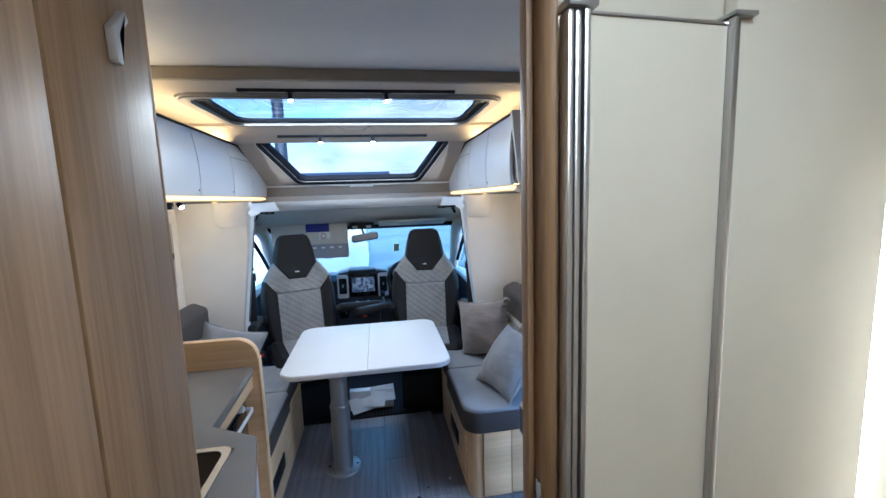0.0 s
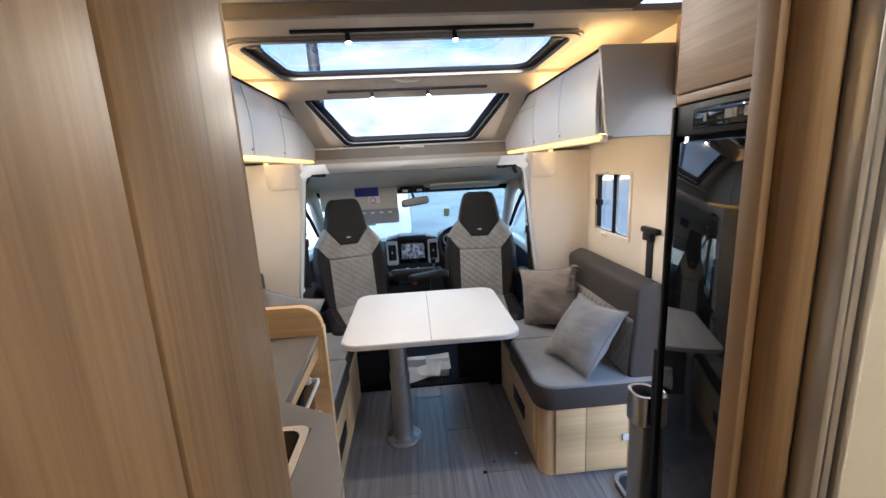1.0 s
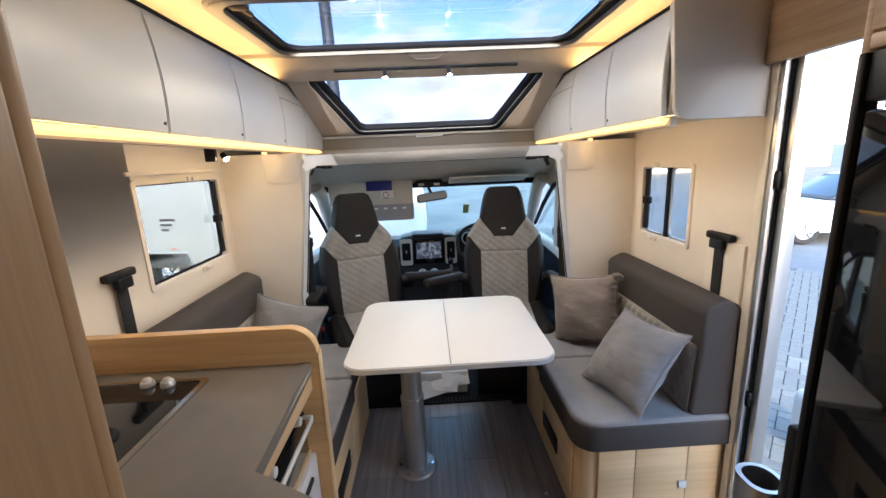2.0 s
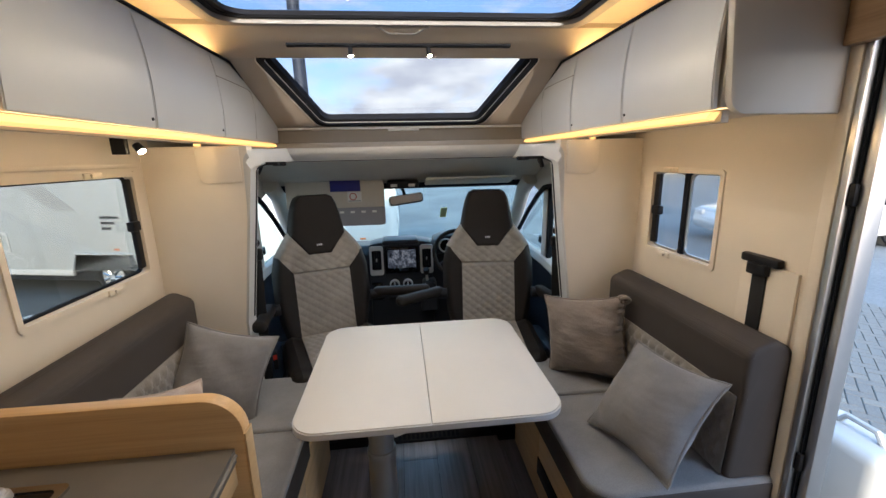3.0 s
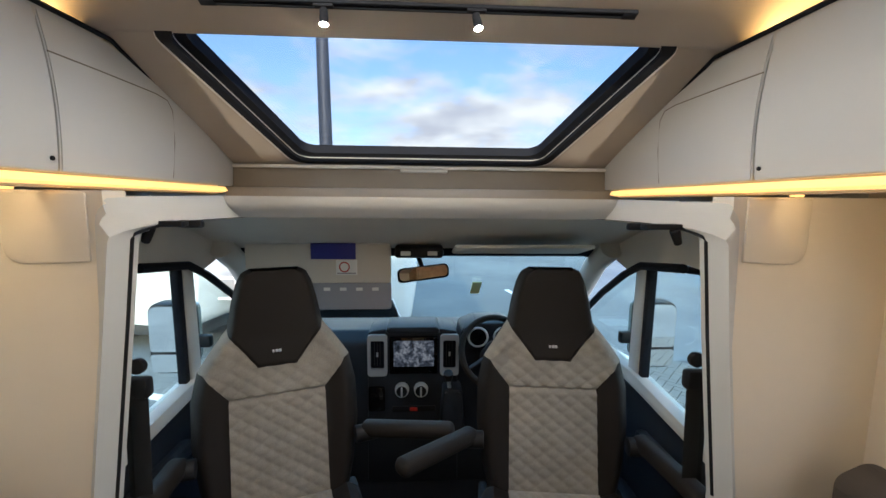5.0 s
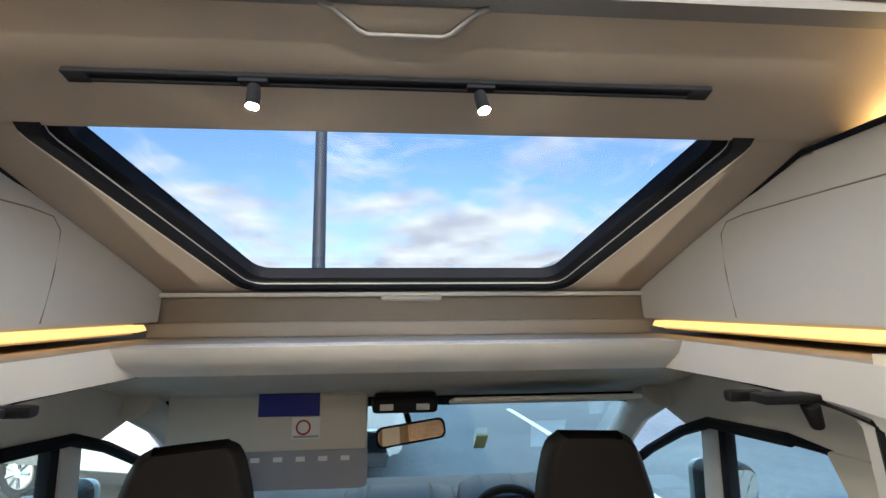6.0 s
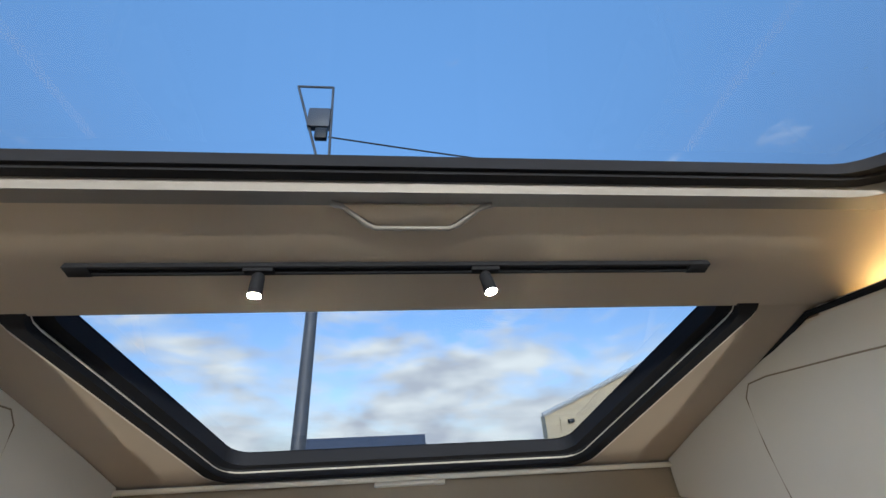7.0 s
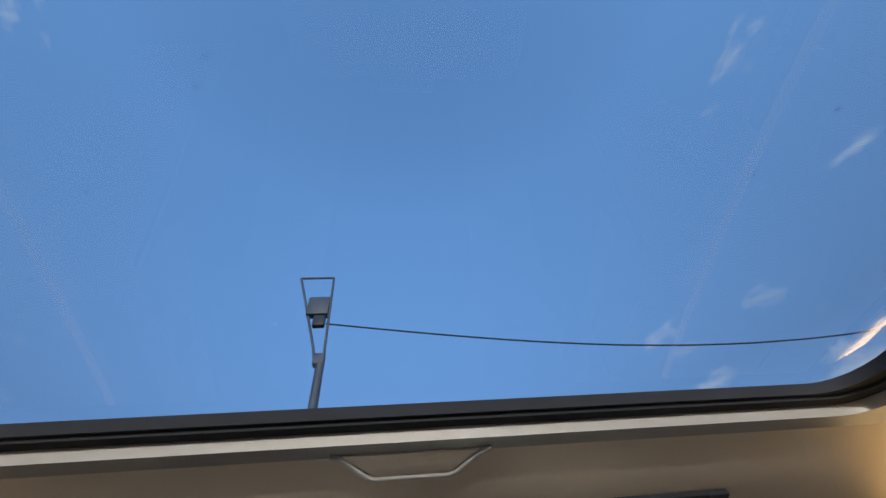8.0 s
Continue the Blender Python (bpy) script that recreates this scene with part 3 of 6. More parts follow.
def rooflight_front():
    t = thing("rooflight", (0, 3.35, 1.9), "sloping tapered front rooflight with a black rubber frame", "rooflight")
    o = b_hole

    def inset(d, r):
        return rounded([(B_OUT[0][0] + d * 1.25, B_OUT[0][1] + d * 0.4), (B_OUT[1][0] - d * 1.25, B_OUT[1][1] + d * 0.4), (B_OUT[2][0] - d * 1.1, B_OUT[2][1] - d), (B_OUT[3][0] + d * 1.1, B_OUT[3][1] - d)], r, 5)
    i1, i2 = inset(0.022, 0.06), inset(0.045, 0.055)
    part("seal", join(ring(o, i1, "z", -0.012, 0.03, SLOPE), ring(i1, i2, "z", 0.012, 0.05, SLOPE)), "black", t, "black rubber seal")
    bead = inset(0.020, 0.06)
    part("bead", tube([SLOPE @ Vector((p[0], p[1], 0.004)) for p in bead + bead[:1]], 0.0035, 6), "silver", t, "thin silver bead")
    pane = part("pane", prism(inset(0.03, 0.055), "z", 0.044, 0.050, tf=SLOPE), "roof_pane", t, "clear pane")
    pane.visible_shadow = False
    fo = inset(-0.012, 0.07)
    part("frame", ring(fo, o, "z", -0.006, 0.0, SLOPE), "ceil_pale", t)
    part("blind_handle", prism(rounded([(-0.10, s_len - 0.012), (0.12, s_len - 0.012), (0.09, s_len + 0.02), (-0.07, s_len + 0.02)], 0.008, 3), "z", -0.03, -0.008, 0.004, tf=SLOPE), "ceil_pale", t, "small moulded blind handle")
    return t


rooflight_mid()
rooflight_front()

# ---- track lamps ----


def spot(t, x, y, z, aim):
    d = Vector(aim).normalized()
    p = Vector((x, y, z))
    part("adaptor", box(x - 0.022, x + 0.022, y - 0.009, y + 0.009, z - 0.001, z + 0.006, 0.002), "black", t)
    head = part("spot_head", join(cyl(p, p - Vector((0, 0, 0.018)), 0.006, n=12), cyl(p - Vector((0, 0, 0.012)) - d * 0.008, p - Vector((0, 0, 0.012)) + d * 0.026, 0.0095, 0.0105, n=20, bevel=0.002)), "black", t, "small black swivel spot")
    part("bulb", cyl(p - Vector((0, 0, 0.012)) + d * 0.0245, p - Vector((0, 0, 0.012)) + d * 0.0263, 0.0085, n=20), "bulb", head, "glowing warm lens")


def track_lamp(x0, x1, y, z, slope, spots, label):
    t = thing("track_lamp", ((x0 + x1) / 2, y, z), label, "ceiling lamp", "track lamps")
    tf = Matrix.Translation((0, y, z)) @ Matrix.Rotation(slope, 4, "X")
    part("rail", join(box(x0, x1, -0.010, -0.004, -0.006, 0.006, 0.001, tf=tf), box(x0, x1, 0.004, 0.010, -0.006, 0.006, 0.001, tf=tf), box(x0 + 0.002, x1 - 0.002, -0.005, 0.005, -0.002, 0.006, tf=tf)), "black", t, "long black rail")
    for x in (x0, x1):
        part("end_cap", box(x - 0.004, x + 0.03 if x == x0 else x + 0.004, -0.0105, 0.0105, -0.007, 0.006, 0.001, tf=tf) if x == x0 else box(x - 0.03, x + 0.004, -0.0105, 0.0105, -0.007, 0.006, 0.001, tf=tf), "black", t)
    for x, aim in spots:
        spot(t, x, y, z - 0.008, aim)
    return t


track_lamp(-0.485, 0.495, 2.913, 2.037, radians(-20), [(-0.219, (0.02, -0.12, -1)), (0.125, (0.18, -0.25, -1))], "black track rail with two lit spots above the cab opening")
track_lamp(-0.44, 0.515, 2.0, 2.096, 0.0, [(-0.225, (0.06, -0.15, -1)), (0.198, (0.1, -0.12, -1))], "black track rail with two lit spots behind the large rooflight")

# ---- overhead cupboards ----


def roof_z(y):
    return min(2.005, 2.045 - (y - 2.98) * 0.425)


def face_x(z):
    """The front of the cupboards bows out a little towards its lower edge."""
    t = (z - 1.655) / 0.39
    return 0.768 + 0.012 * (t * t * 3) - 0.010 * math.sin(math.pi * min(1, max(0, t)))


def cup_panel(s, y0, y1, off, thick, z0=1.655, zr=None, gap=0.003, n=10):
    """A bowed front panel between y0 and y1 whose top follows the roof."""
    bm = bmesh.new()
    ys = [y0 + gap + (y1 - y0 - 2 * gap) * i / 6 for i in range(7)]
    rows = []
    for k in (0, 1):
        for y in ys:
            top = (zr(y) if zr else roof_z(y)) - 0.008
            rows.append([bm.verts.new((s * (face_x(z0 + (top - z0) * j / n) + off + k * thick), y, z0 + (top - z0) * j / n)) for j in range(n + 1)])
    m = len(ys)
    for k in (0, 1):
        for a in range(m - 1):
            for j in range(n):
                p, q = rows[k * m + a], rows[k * m + a + 1]
                bm.faces.new((p[j], q[j], q[j + 1], p[j + 1]))
    for a in range(m - 1):
        for j in (0, n):
            bm.faces.new((rows[a][j], rows[a + 1][j], rows[m + a + 1][j], rows[m + a][j]))
    for a in (0, m - 1):
        for j in range(n):
            bm.faces.new((rows[a][j], rows[a][j + 1], rows[m + a][j + 1], rows[m + a][j]))
    bmesh.ops.recalc_face_normals(bm, faces=bm.faces)
    bmesh.ops.bevel(bm, geom=[e for e in bm.edges if e.is_manifold and e.calc_face_angle(0) > 1.0], offset=0.003, segments=2, affect="EDGES")
    return bm


def overhead(s, wall, y_near, seams, label):
    t = thing("overhead_cupboard", (s * 0.95, (y_near + 3.6) / 2, 1.655), label, "cupboard", "overhead cupboards")
    x_in = 0.79
    prof = [(y_near, 1.66), (3.59, 1.66), (3.655, 1.70)] + [(3.655, roof_z(3.655) - 0.012), (3.074, 1.99), (y_near, 1.99)]
    part("carcass", prism(prof, "x", s * x_in, s * abs(wall)), "greige", t, "greige carcass")
    ys = [y_near] + seams
    for a, b in zip(ys, ys[1:]):
        d = part("door", cup_panel(s, a, b, 0.0, 0.018), "white", t, "silk white bowed flap door")
        part("lock_button", cyl((s * (face_x(1.68) - 0.003), b - 0.02, 1.682), (s * (face_x(1.68) + 0.004), b - 0.02, 1.682), 0.005, n=10), "blackp", d)
    # tapering end piece with its raised flap
    part("end_panel", cup_panel(s, seams[-1], 3.652, 0.0, 0.018, gap=0.0025), "white", t, "silk white tapering end panel")
    gap = [(seams[-1] + 0.004, 1.903), (3.0, 1.905), (3.20, 1.905), (3.255, 1.898), (3.272, 1.87), (3.262, 1.77), (3.25, 1.665)]
    # thin brown bead stands in for the shadow gap round the flap
    part("flap_joint_shade", tube([(s * (face_x(z) + 0.0005), y, z) for y, z in gap], 0.0019, 6), "brown", t, "fine flap joint with its shadow drawn as a brown line")
    # black gasket along the roof line
    part("gasket", tube([(s * 0.785, y_near + 0.02, 1.998), (s * 0.785, 2.6, 1.998), (s * 0.785, 3.06, 1.998), (s * 0.785, 3.3, roof_z(3.3) - 0.006), (s * 0.785, 3.65, roof_z(3.65) - 0.006)], 0.006, 6), "black", t, "thin black gasket")
    # lit strip under the front edge
    part("light_strip", prism([(s * 0.772, 1.650), (s * 0.762, 1.634), (s * 0.785, 1.628), (s * 0.80, 1.650)], "y", y_near + 0.01, 3.59), "diffuser", t, "glowing warm light strip")
    part("lamp_line", box(s * 0.826, s * 0.836, y_near + 0.03, 2.83, 1.650, 1.656), "led_low", t, "row of warm lamps")
    part("light_rail", box(s * 0.80, s * 0.822, y_near + 0.005, 3.59, 1.622, 1.657, 0.002), "greige", t)
    # light strip on top
    part("top_light_strip", box(s * 0.835, s * 0.85, y_near + 0.02, 2.95, 1.992, 2.004), "led", t, "glowing warm cove strip")
    part("top_light_lip", box(s * 0.79, s * 0.802, y_near + 0.02, 3.04, 1.99, 2.008, 0.002), "greige", t)
    return t


cup_r = overhead(1, XR, 1.98, [2.420, 2.872], "white bowed overhead cupboard with warm light strips above the bench")
part("side_panel", prism(rounded([(0.80, 1.64), (XR - 0.002, 1.64), (XR - 0.002, 2.005), (0.765, 2.005)], [0.05, 0, 0, 0.01], 5), "y", 1.957, 1.98, 0.004), "greige", cup_r, "greige end panel")
cup_r.location.x += 0.016
cup_l = overhead(-1, XL, 1.30, [1.850, 2.350, 2.857], "white bowed overhead cupboard with warm light strips above the kitchen")

# ---- windows ----


def side_window(s, wall, y0, y1, z0, z1, panes, name, label):
    t = thing(name, (wall, (y0 + y1) / 2, z0), label, "window", kind="structure")
    xi, xo = wall + s * 0.0, wall + s * 0.04
    o = rounded(rect(y0 - 0.02, y1 + 0.02, z0 - 0.02, z1 + 0.02), 0.02, 3)
    i = rounded(rect(y0, y1, z0, z1), 0.012, 3)
    part("frame", ring(o, i, "x", wall - s * 0.006, wall + s * 0.03), "cream", t, "cream frame")
    for k in range(panes):
        a = y0 + (y1 - y0) * k / panes + (0.0 if k == 0 else 0.008)
        b = y0 + (y1 - y0) * (k + 1) / panes - (0.0 if k == panes - 1 else 0.008)
        so, si = rounded(rect(a, b, z0, z1), 0.03, 4), rounded(rect(a + 0.009, b - 0.009, z0 + 0.009, z1 - 0.006), 0.03, 4)
        part("sash", ring(so, si, "x", wall + s * 0.022, wall + s * 0.036), "black" if panes == 1 else "column", t, "narrow sash")
        p = part("pane", box(wall + s * 0.026, wall + s * 0.031, a + 0.01, b - 0.01, z0 + 0.006, z1 - 0.006), "acrylic" if panes == 1 else "milky", t, "clear acrylic pane")
        p.visible_shadow = False
    if panes > 1:
        ym = (y0 + y1) / 2
        part("mid_rail", box(wall + s * 0.012, wall + s * 0.040, ym - 0.013, ym + 0.013, z0 + 0.002, z1 - 0.002, 0.004), "black", t, "black sliding rail")
    part("stay", join(box(wall + s * 0.004, wall + s * 0.022, y1 - 0.035, y1 - 0.004, z0 + 0.02, z1 - 0.01, 0.003), box(wall - s * 0.01, wall + s * 0.02, y1 - 0.06, y1 - 0.012, (z0 + z1) / 2 - 0.02, (z0 + z1) / 2 + 0.02, 0.005)), "blackp", t, "black stay and catch")
    for z in (z0 - 0.015, z1 + 0.01):
        yc = (y0 + y1) / 2 + 0.08
        part("blind_catch", join(box(wall - s * 0.014, wall + s * 0.0, yc - 0.045, yc + 0.045, z - 0.012, z + 0.012, 0.005), box(wall - s * 0.022, wall - s * 0.013, yc - 0.02, yc + 0.02, z - 0.008, z + 0.008, 0.003)), "cream", t, "cream blind catch")
    return t


wl_t = side_window(-1, XL, 2.17, 2.78, 1.095, 1.50, 1, "window_1", "hinged acrylic side window with black stays")
part("blind_slot", box(XL + 0.001, XL + 0.012, 2.13, 2.82, 1.535, 1.55, 0.002), "cream", wl_t)
wr_t = side_window(1, XR, 2.35, 2.75, 1.115, 1.463, 2, "window_2", "small sliding side window with two rounded panes")

# lamp beside the left window
lt = thing("wall_spot", (-1.05, 2.65, 1.62), "small black swivel spot lit under the cupboard", "wall lamp")
part("mount", box(-1.08, -1.03, 2.61, 2.635, 1.585, 1.655, 0.003), "blackp", lt)
part("spot_head", cyl((-1.02, 2.66, 1.622), (-1.0, 2.655, 1.597), 0.014, 0.016, 18, 0.002), "blackp", lt)
part("bulb", cyl((-1.0, 2.655, 1.5965), (-0.998, 2.6545, 1.594), 0.013, n=18), "bulb_soft", lt, "glowing warm lens")
for s in (-1, 1):
    lamp = thing("pillar_lamp", (s * 0.89, 2.864, 1.617), "small warm lamp glowing over the pillar corner cover", "wall lamp", "pillar lamps")
    part("lens", box(s * 0.880, s * 0.905, 2.856, 2.872, 1.618, 1.630, 0.002), "diffuser", lamp, "glowing lens")

# ---- table ----
tb = thing("table", (-0.1, 2.4, 0.0), "white dining table with rounded corners on a grey column", "table")
TX0, TX1, TY0, TY1 = -0.40, 0.475, 2.06, 2.845
SEAM = 0.037
for a, b, rad in ((TX0, SEAM - 0.001, [0.085, 0, 0, 0.085]), (SEAM + 0.001, TX1, [0, 0.085, 0.085, 0])):
    part("tabletop_half", prism(rounded(rect(a, b, TY0, TY1), rad, 8), "z", 0.728, 0.747, 0.002), "tabletop", tb, "white laminate half")
part("edging", ring(rounded(rect(TX0 - 0.004, TX1 + 0.004, TY0 - 0.004, TY1 + 0.004), 0.088, 8), rounded(rect(TX0 + 0.003, TX1 - 0.003, TY0 + 0.003, TY1 - 0.003), 0.085, 8), "z", 0.722, 0.742), "silver", tb, "satin silver edging")
part("underplate", box(-0.26, 0.02, 2.25, 2.60, 0.700, 0.7275, 0.006), "column", tb)
PX, PY = -0.150, 2.395
part("column_base", cyl((PX, PY, 0.0), (PX, PY, 0.40), 0.056, 0.055, 32), "column", tb, "grey metallic column")
part("collar", cyl((PX, PY, 0.385), (PX, PY, 0.415), 0.058, n=32, bevel=0.004), "column", tb)
part("column_middle", cyl((PX, PY, 0.40), (PX, PY, 0.585), 0.050, n=32), "column", tb)
part("upper_collar", cyl((PX, PY, 0.57), (PX, PY, 0.592), 0.053, n=32, bevel=0.003), "column", tb)
part("column_top", cyl((PX, PY, 0.585), (PX, PY, 0.702), 0.045, n=32), "column", tb)
part("foot_disc", cyl((PX, PY, 0.0), (PX, PY, 0.014), 0.105, 0.10, 40, 0.004), "column", tb, "round floor flange")
for k in range(6):
    a = k * math.pi / 3
    part("screw", cyl((PX + 0.082 * math.cos(a), PY + 0.082 * math.sin(a), 0.012), (PX + 0.082 * math.cos(a), PY + 0.082 * math.sin(a), 0.018), 0.007, n=8), "chrome", tb)

# ---- benches ----


def quilt_panel(origin, ux, uy, w, h, nx, ny, pitch, depth, taper=0.0):
    """A padded diamond-stitched panel; ux, uy: its axes, the padding rises along their cross product."""
    o, ux, uy = Vector(origin), Vector(ux).normalized(), Vector(uy).normalized()
    nn = ux.cross(uy)
    bm = bmesh.new()
    rows = []
    for i in range(nx + 1):
        row = []
        for j in range(ny + 1):
            u, v = w * i / nx, h * j / ny
            p, q = (u + v * 0.6) / pitch, (u - v * 0.6) / pitch
            hgt = depth * (abs(math.sin(math.pi * p)) * abs(math.sin(math.pi * q))) ** 0.5
            edge = min(u, w - u, v, h - v)
            hgt *= min(1, edge / 0.02)
            row.append(bm.verts.new(o + ux * u + uy * v + nn * hgt))
        rows.append(row)
    for i in range(nx):
        for j in range(ny):
            bm.faces.new((rows[i][j], rows[i + 1][j], rows[i + 1][j + 1], rows[i][j + 1]))
    # back and rim
    rim = [rows[i][0] for i in range(nx + 1)] + [rows[nx][j] for j in range(1, ny + 1)] + [rows[i][ny] for i in range(nx - 1, -1, -1)] + [rows[0][j] for j in range(ny - 1, 0, -1)]
    low = [bm.verts.new(v.co - nn * 0.02) for v in rim]
    for i in range(len(rim)):
        k = (i + 1) % len(rim)
        bm.faces.new((rim[k], rim[i], low[i], low[k]))
    bm.faces.new(low[::-1])
    bmesh.ops.recalc_face_normals(bm, faces=bm.faces)
    return bm


def bench(s, wall, xf, y_near, y_seam, y_far, z_base, z_top, label):
    """A built-in side bench: wooden box, two seat cushions, bolster and quilted back."""
    w = abs(wall)
    t = thing("bench_seat", (s * (xf + w) / 2, (y_near + y_far) / 2, 0), label, "bench", "bench seats")
    c = 0.07
    foot = rounded([(s * (xf + 0.03), y_near + 0.04), (s * (w - 0.002), y_near + 0.04), (s * (w - 0.002), y_far), (s * (xf + 0.03), y_far)], [0.06, 0, 0, 0], 6)
    part("base", prism(foot, "z", 0.0, z_base - 0.002), "beech", t, "pale beech bench box")
    # front and end boards with fine joints
    for k, (a, b) in enumerate(((y_near + 0.11, y_near + 0.52), (y_near + 0.524, y_far - 0.01))):
        part("front_board", box(s * (xf + 0.018), s * (xf + 0.0295), a, b, 0.03, z_base - 0.006, 0.002), "beech_y", t)
    slot_y0, slot_y1 = (y_near + 0.29, y_near + 0.52) if s > 0 else (y_near + 0.10, y_near + 0.42)
    part("grip_slot", box(s * (xf + 0.012), s * (xf + 0.0175), slot_y0, slot_y1, 0.15, 0.235, 0.002), "blackp", t, "black recessed grip slot")
    if s > 0:
        xs = [xf + 0.10, 0.768, 0.985, w - 0.004]
        for a, b in zip(xs, xs[1:]):
            part("end_board", box(a + 0.0015, b - 0.0015, y_near + 0.028, y_near + 0.039, 0.012, z_base - 0.006, 0.002), "beech_x", t)
        part("latch", box(0.952, 0.985, y_near + 0.020, y_near + 0.027, 0.175, 0.21, 0.003), "plastic", t, "small pale push latch")
    # cushions
    near = rounded([(s * xf, y_near), (s * (w - 0.004), y_near), (s * (w - 0.004), y_seam - 0.003), (s * xf, y_seam - 0.003)], [0.09, 0.02, 0.01, 0.02], 6)
    part("cushion_border", prism(near, "z", z_base, z_top - 0.012, 0.012, 3), "leather", t, "dark leatherette cushion border")
    top = rounded([(s * (xf + 0.004), y_near + 0.004), (s * (w - 0.008), y_near + 0.004), (s * (w - 0.008), y_seam - 0.007), (s * (xf + 0.004), y_seam - 0.007)], [0.09, 0.02, 0.01, 0.02], 6)
    part("cushion_top", prism(top, "z", z_top - 0.030, z_top, 0.014, 4), "seat", t, "grey fabric cushion top")
    x2 = xf + 0.02
    far = rounded([(s * x2, y_seam + 0.003), (s * (w - 0.004), y_seam + 0.003), (s * (w - 0.004), y_far), (s * x2, y_far)], [0.02, 0.01, 0.01, 0.03], 5)
    part("far_cushion_border", prism(far, "z", z_base, z_top - 0.016, 0.012, 3), "leather", t)
    far2 = rounded([(s * (x2 + 0.004), y_seam + 0.006), (s * (w - 0.008), y_seam + 0.006), (s * (w - 0.008), y_far - 0.004), (s * (x2 + 0.004), y_far - 0.004)], [0.02, 0.01, 0.01, 0.03], 5)
    part("far_cushion_top", prism(far2, "z", z_top - 0.034, z_top - 0.004, 0.014, 4), "seat", t)
    # back: leaning wedge with bolster
    yb0, yb1 = y_near + (0.02 if s > 0 else -0.01), y_far - 0.045
    xb, xt = w - 0.180, w - 0.160
    prof = rounded([(s * (w - 0.012), z_top - 0.01), (s * xb, z_top - 0.01), (s * (xb + 0.02), 0.80), (s * xt, 0.955), (s * (w - 0.075), 0.994), (s * (w - 0.012), 0.955)], [0.0, 0.03, 0.03, 0.04, 0.05, 0.03], 5)
    part("backrest", prism(prof, "y", yb0, yb1, 0.016, 4), "leather", t, "dark leatherette backrest with rounded bolster")
    zs = z_top + 0.005
    h = 0.80 - zs
    up = Vector((s * 0.02, 0, h)).normalized()
    if s > 0:
        qp = quilt_panel((xb - 0.004, yb1 - 0.01, zs), (0, -1, 0), up, yb1 - yb0 - 0.03, h, 110, 36, 0.05, 0.013)
    else:
        qp = quilt_panel((-xb + 0.004, yb0 + 0.02, zs), (0, 1, 0), up, yb1 - yb0 - 0.03, h, 110, 36, 0.05, 0.013)
    part("quilted_back", qp, "quilt", t, "grey diamond-quilted back pad")
    return t


bench(1, XR, 0.515, 1.945, 2.50, 2.84, 0.385, 0.515, "grey bench with beech box and dark bolster, beside the entrance")
bench(-1, XL, 0.435, 1.84, 2.42, 2.84, 0.385, 0.515, "grey bench with beech box and dark bolster, beside the kitchen")


def scatter_cushion(name, c, size, thick, across, up, mat, label, ruffle=False):
    """A square cushion along the two directions across and up: pinched corners, seam piping, soft creases."""
    n = 26
    across = Vector(across).normalized()
    out = across.cross(Vector(up)).normalized()
    tf = Matrix.Translation(c) @ Matrix((across, out.cross(across), out)).transposed().to_4x4()
    bm = bmesh.new()
    g = {}
    rnd = random.Random(len(label))
    ph = [rnd.uniform(0, 6) for _ in range(6)]
    for k in (1, -1):
        for i in range(n + 1):
            for j in range(n + 1):
                u, v = i / n * 2 - 1, j / n * 2 - 1
                if k < 0 and (i in (0, n) or j in (0, n)):
                    g[k, i, j] = g[1, i, j]
                    continue
                prof = max(0.0, (1 - u * u) * (1 - v * v)) ** 0.52
                crease = 0.011 * math.sin(7 * u + ph[0] + 2 * v) * math.sin(5 * v + ph[1]) * (1 - prof * 0.5) + 0.004 * math.sin(13 * u * v + ph[2])
                pin = 1 - 0.12 * (1 - u * u) * (abs(v) ** 3)
                pin2 = 1 - 0.12 * (1 - v * v) * (abs(u) ** 3)
                z = k * (thick / 2 * prof + crease * prof)
                wob = 0.0
                if ruffle and u > 0.8:
                    wob = 0.004 * math.sin(34 * v)
                g[k, i, j] = bm.verts.new((u * size / 2 * pin2 + wob, v * size / 2 * pin, z + wob * 0.6))
    for k in (1, -1):
        for i in range(n):
            for j in range(n):
                vs = [g[k, i, j], g[k, i + 1, j], g[k, i + 1, j + 1], g[k, i, j + 1]]
                bm.faces.new(vs if k > 0 else vs[::-1])
    edge = [g[1, i, 0].co.copy() for i in range(n)] + [g[1, n, j].co.copy() for j in range(n)] + [g[1, i, n].co.copy() for i in range(n, 0, -1)] + [g[1, 0, j].co.copy() for j in range(n, 0, -1)]
    bmesh.ops.transform(bm, matrix=tf, verts=bm.verts)
    t = thing(name, tuple(Vector(c) - Vector((0, 0, size * 0.45))), label, "cushion", "scatter cushions")
    part("cover", bm, mat, t)
    pts = [tf @ p for p in edge]
    part("piping", tube(pts + pts[:1], 0.0045, 6), mat, t)
    if ruffle:
        bm2 = bmesh.new()
        for q in range(3):
            p = tf @ Vector((size / 2 - 0.02 + 0.01 * q, size / 2 - 0.02, 0.012 * (q - 1)))
            add(bm2, torus(p, (0.4, 1, 0.3 * q), 0.018, 0.008, 14, 6))
        part("knot", bm2, mat, t, "knotted corner")
    return t


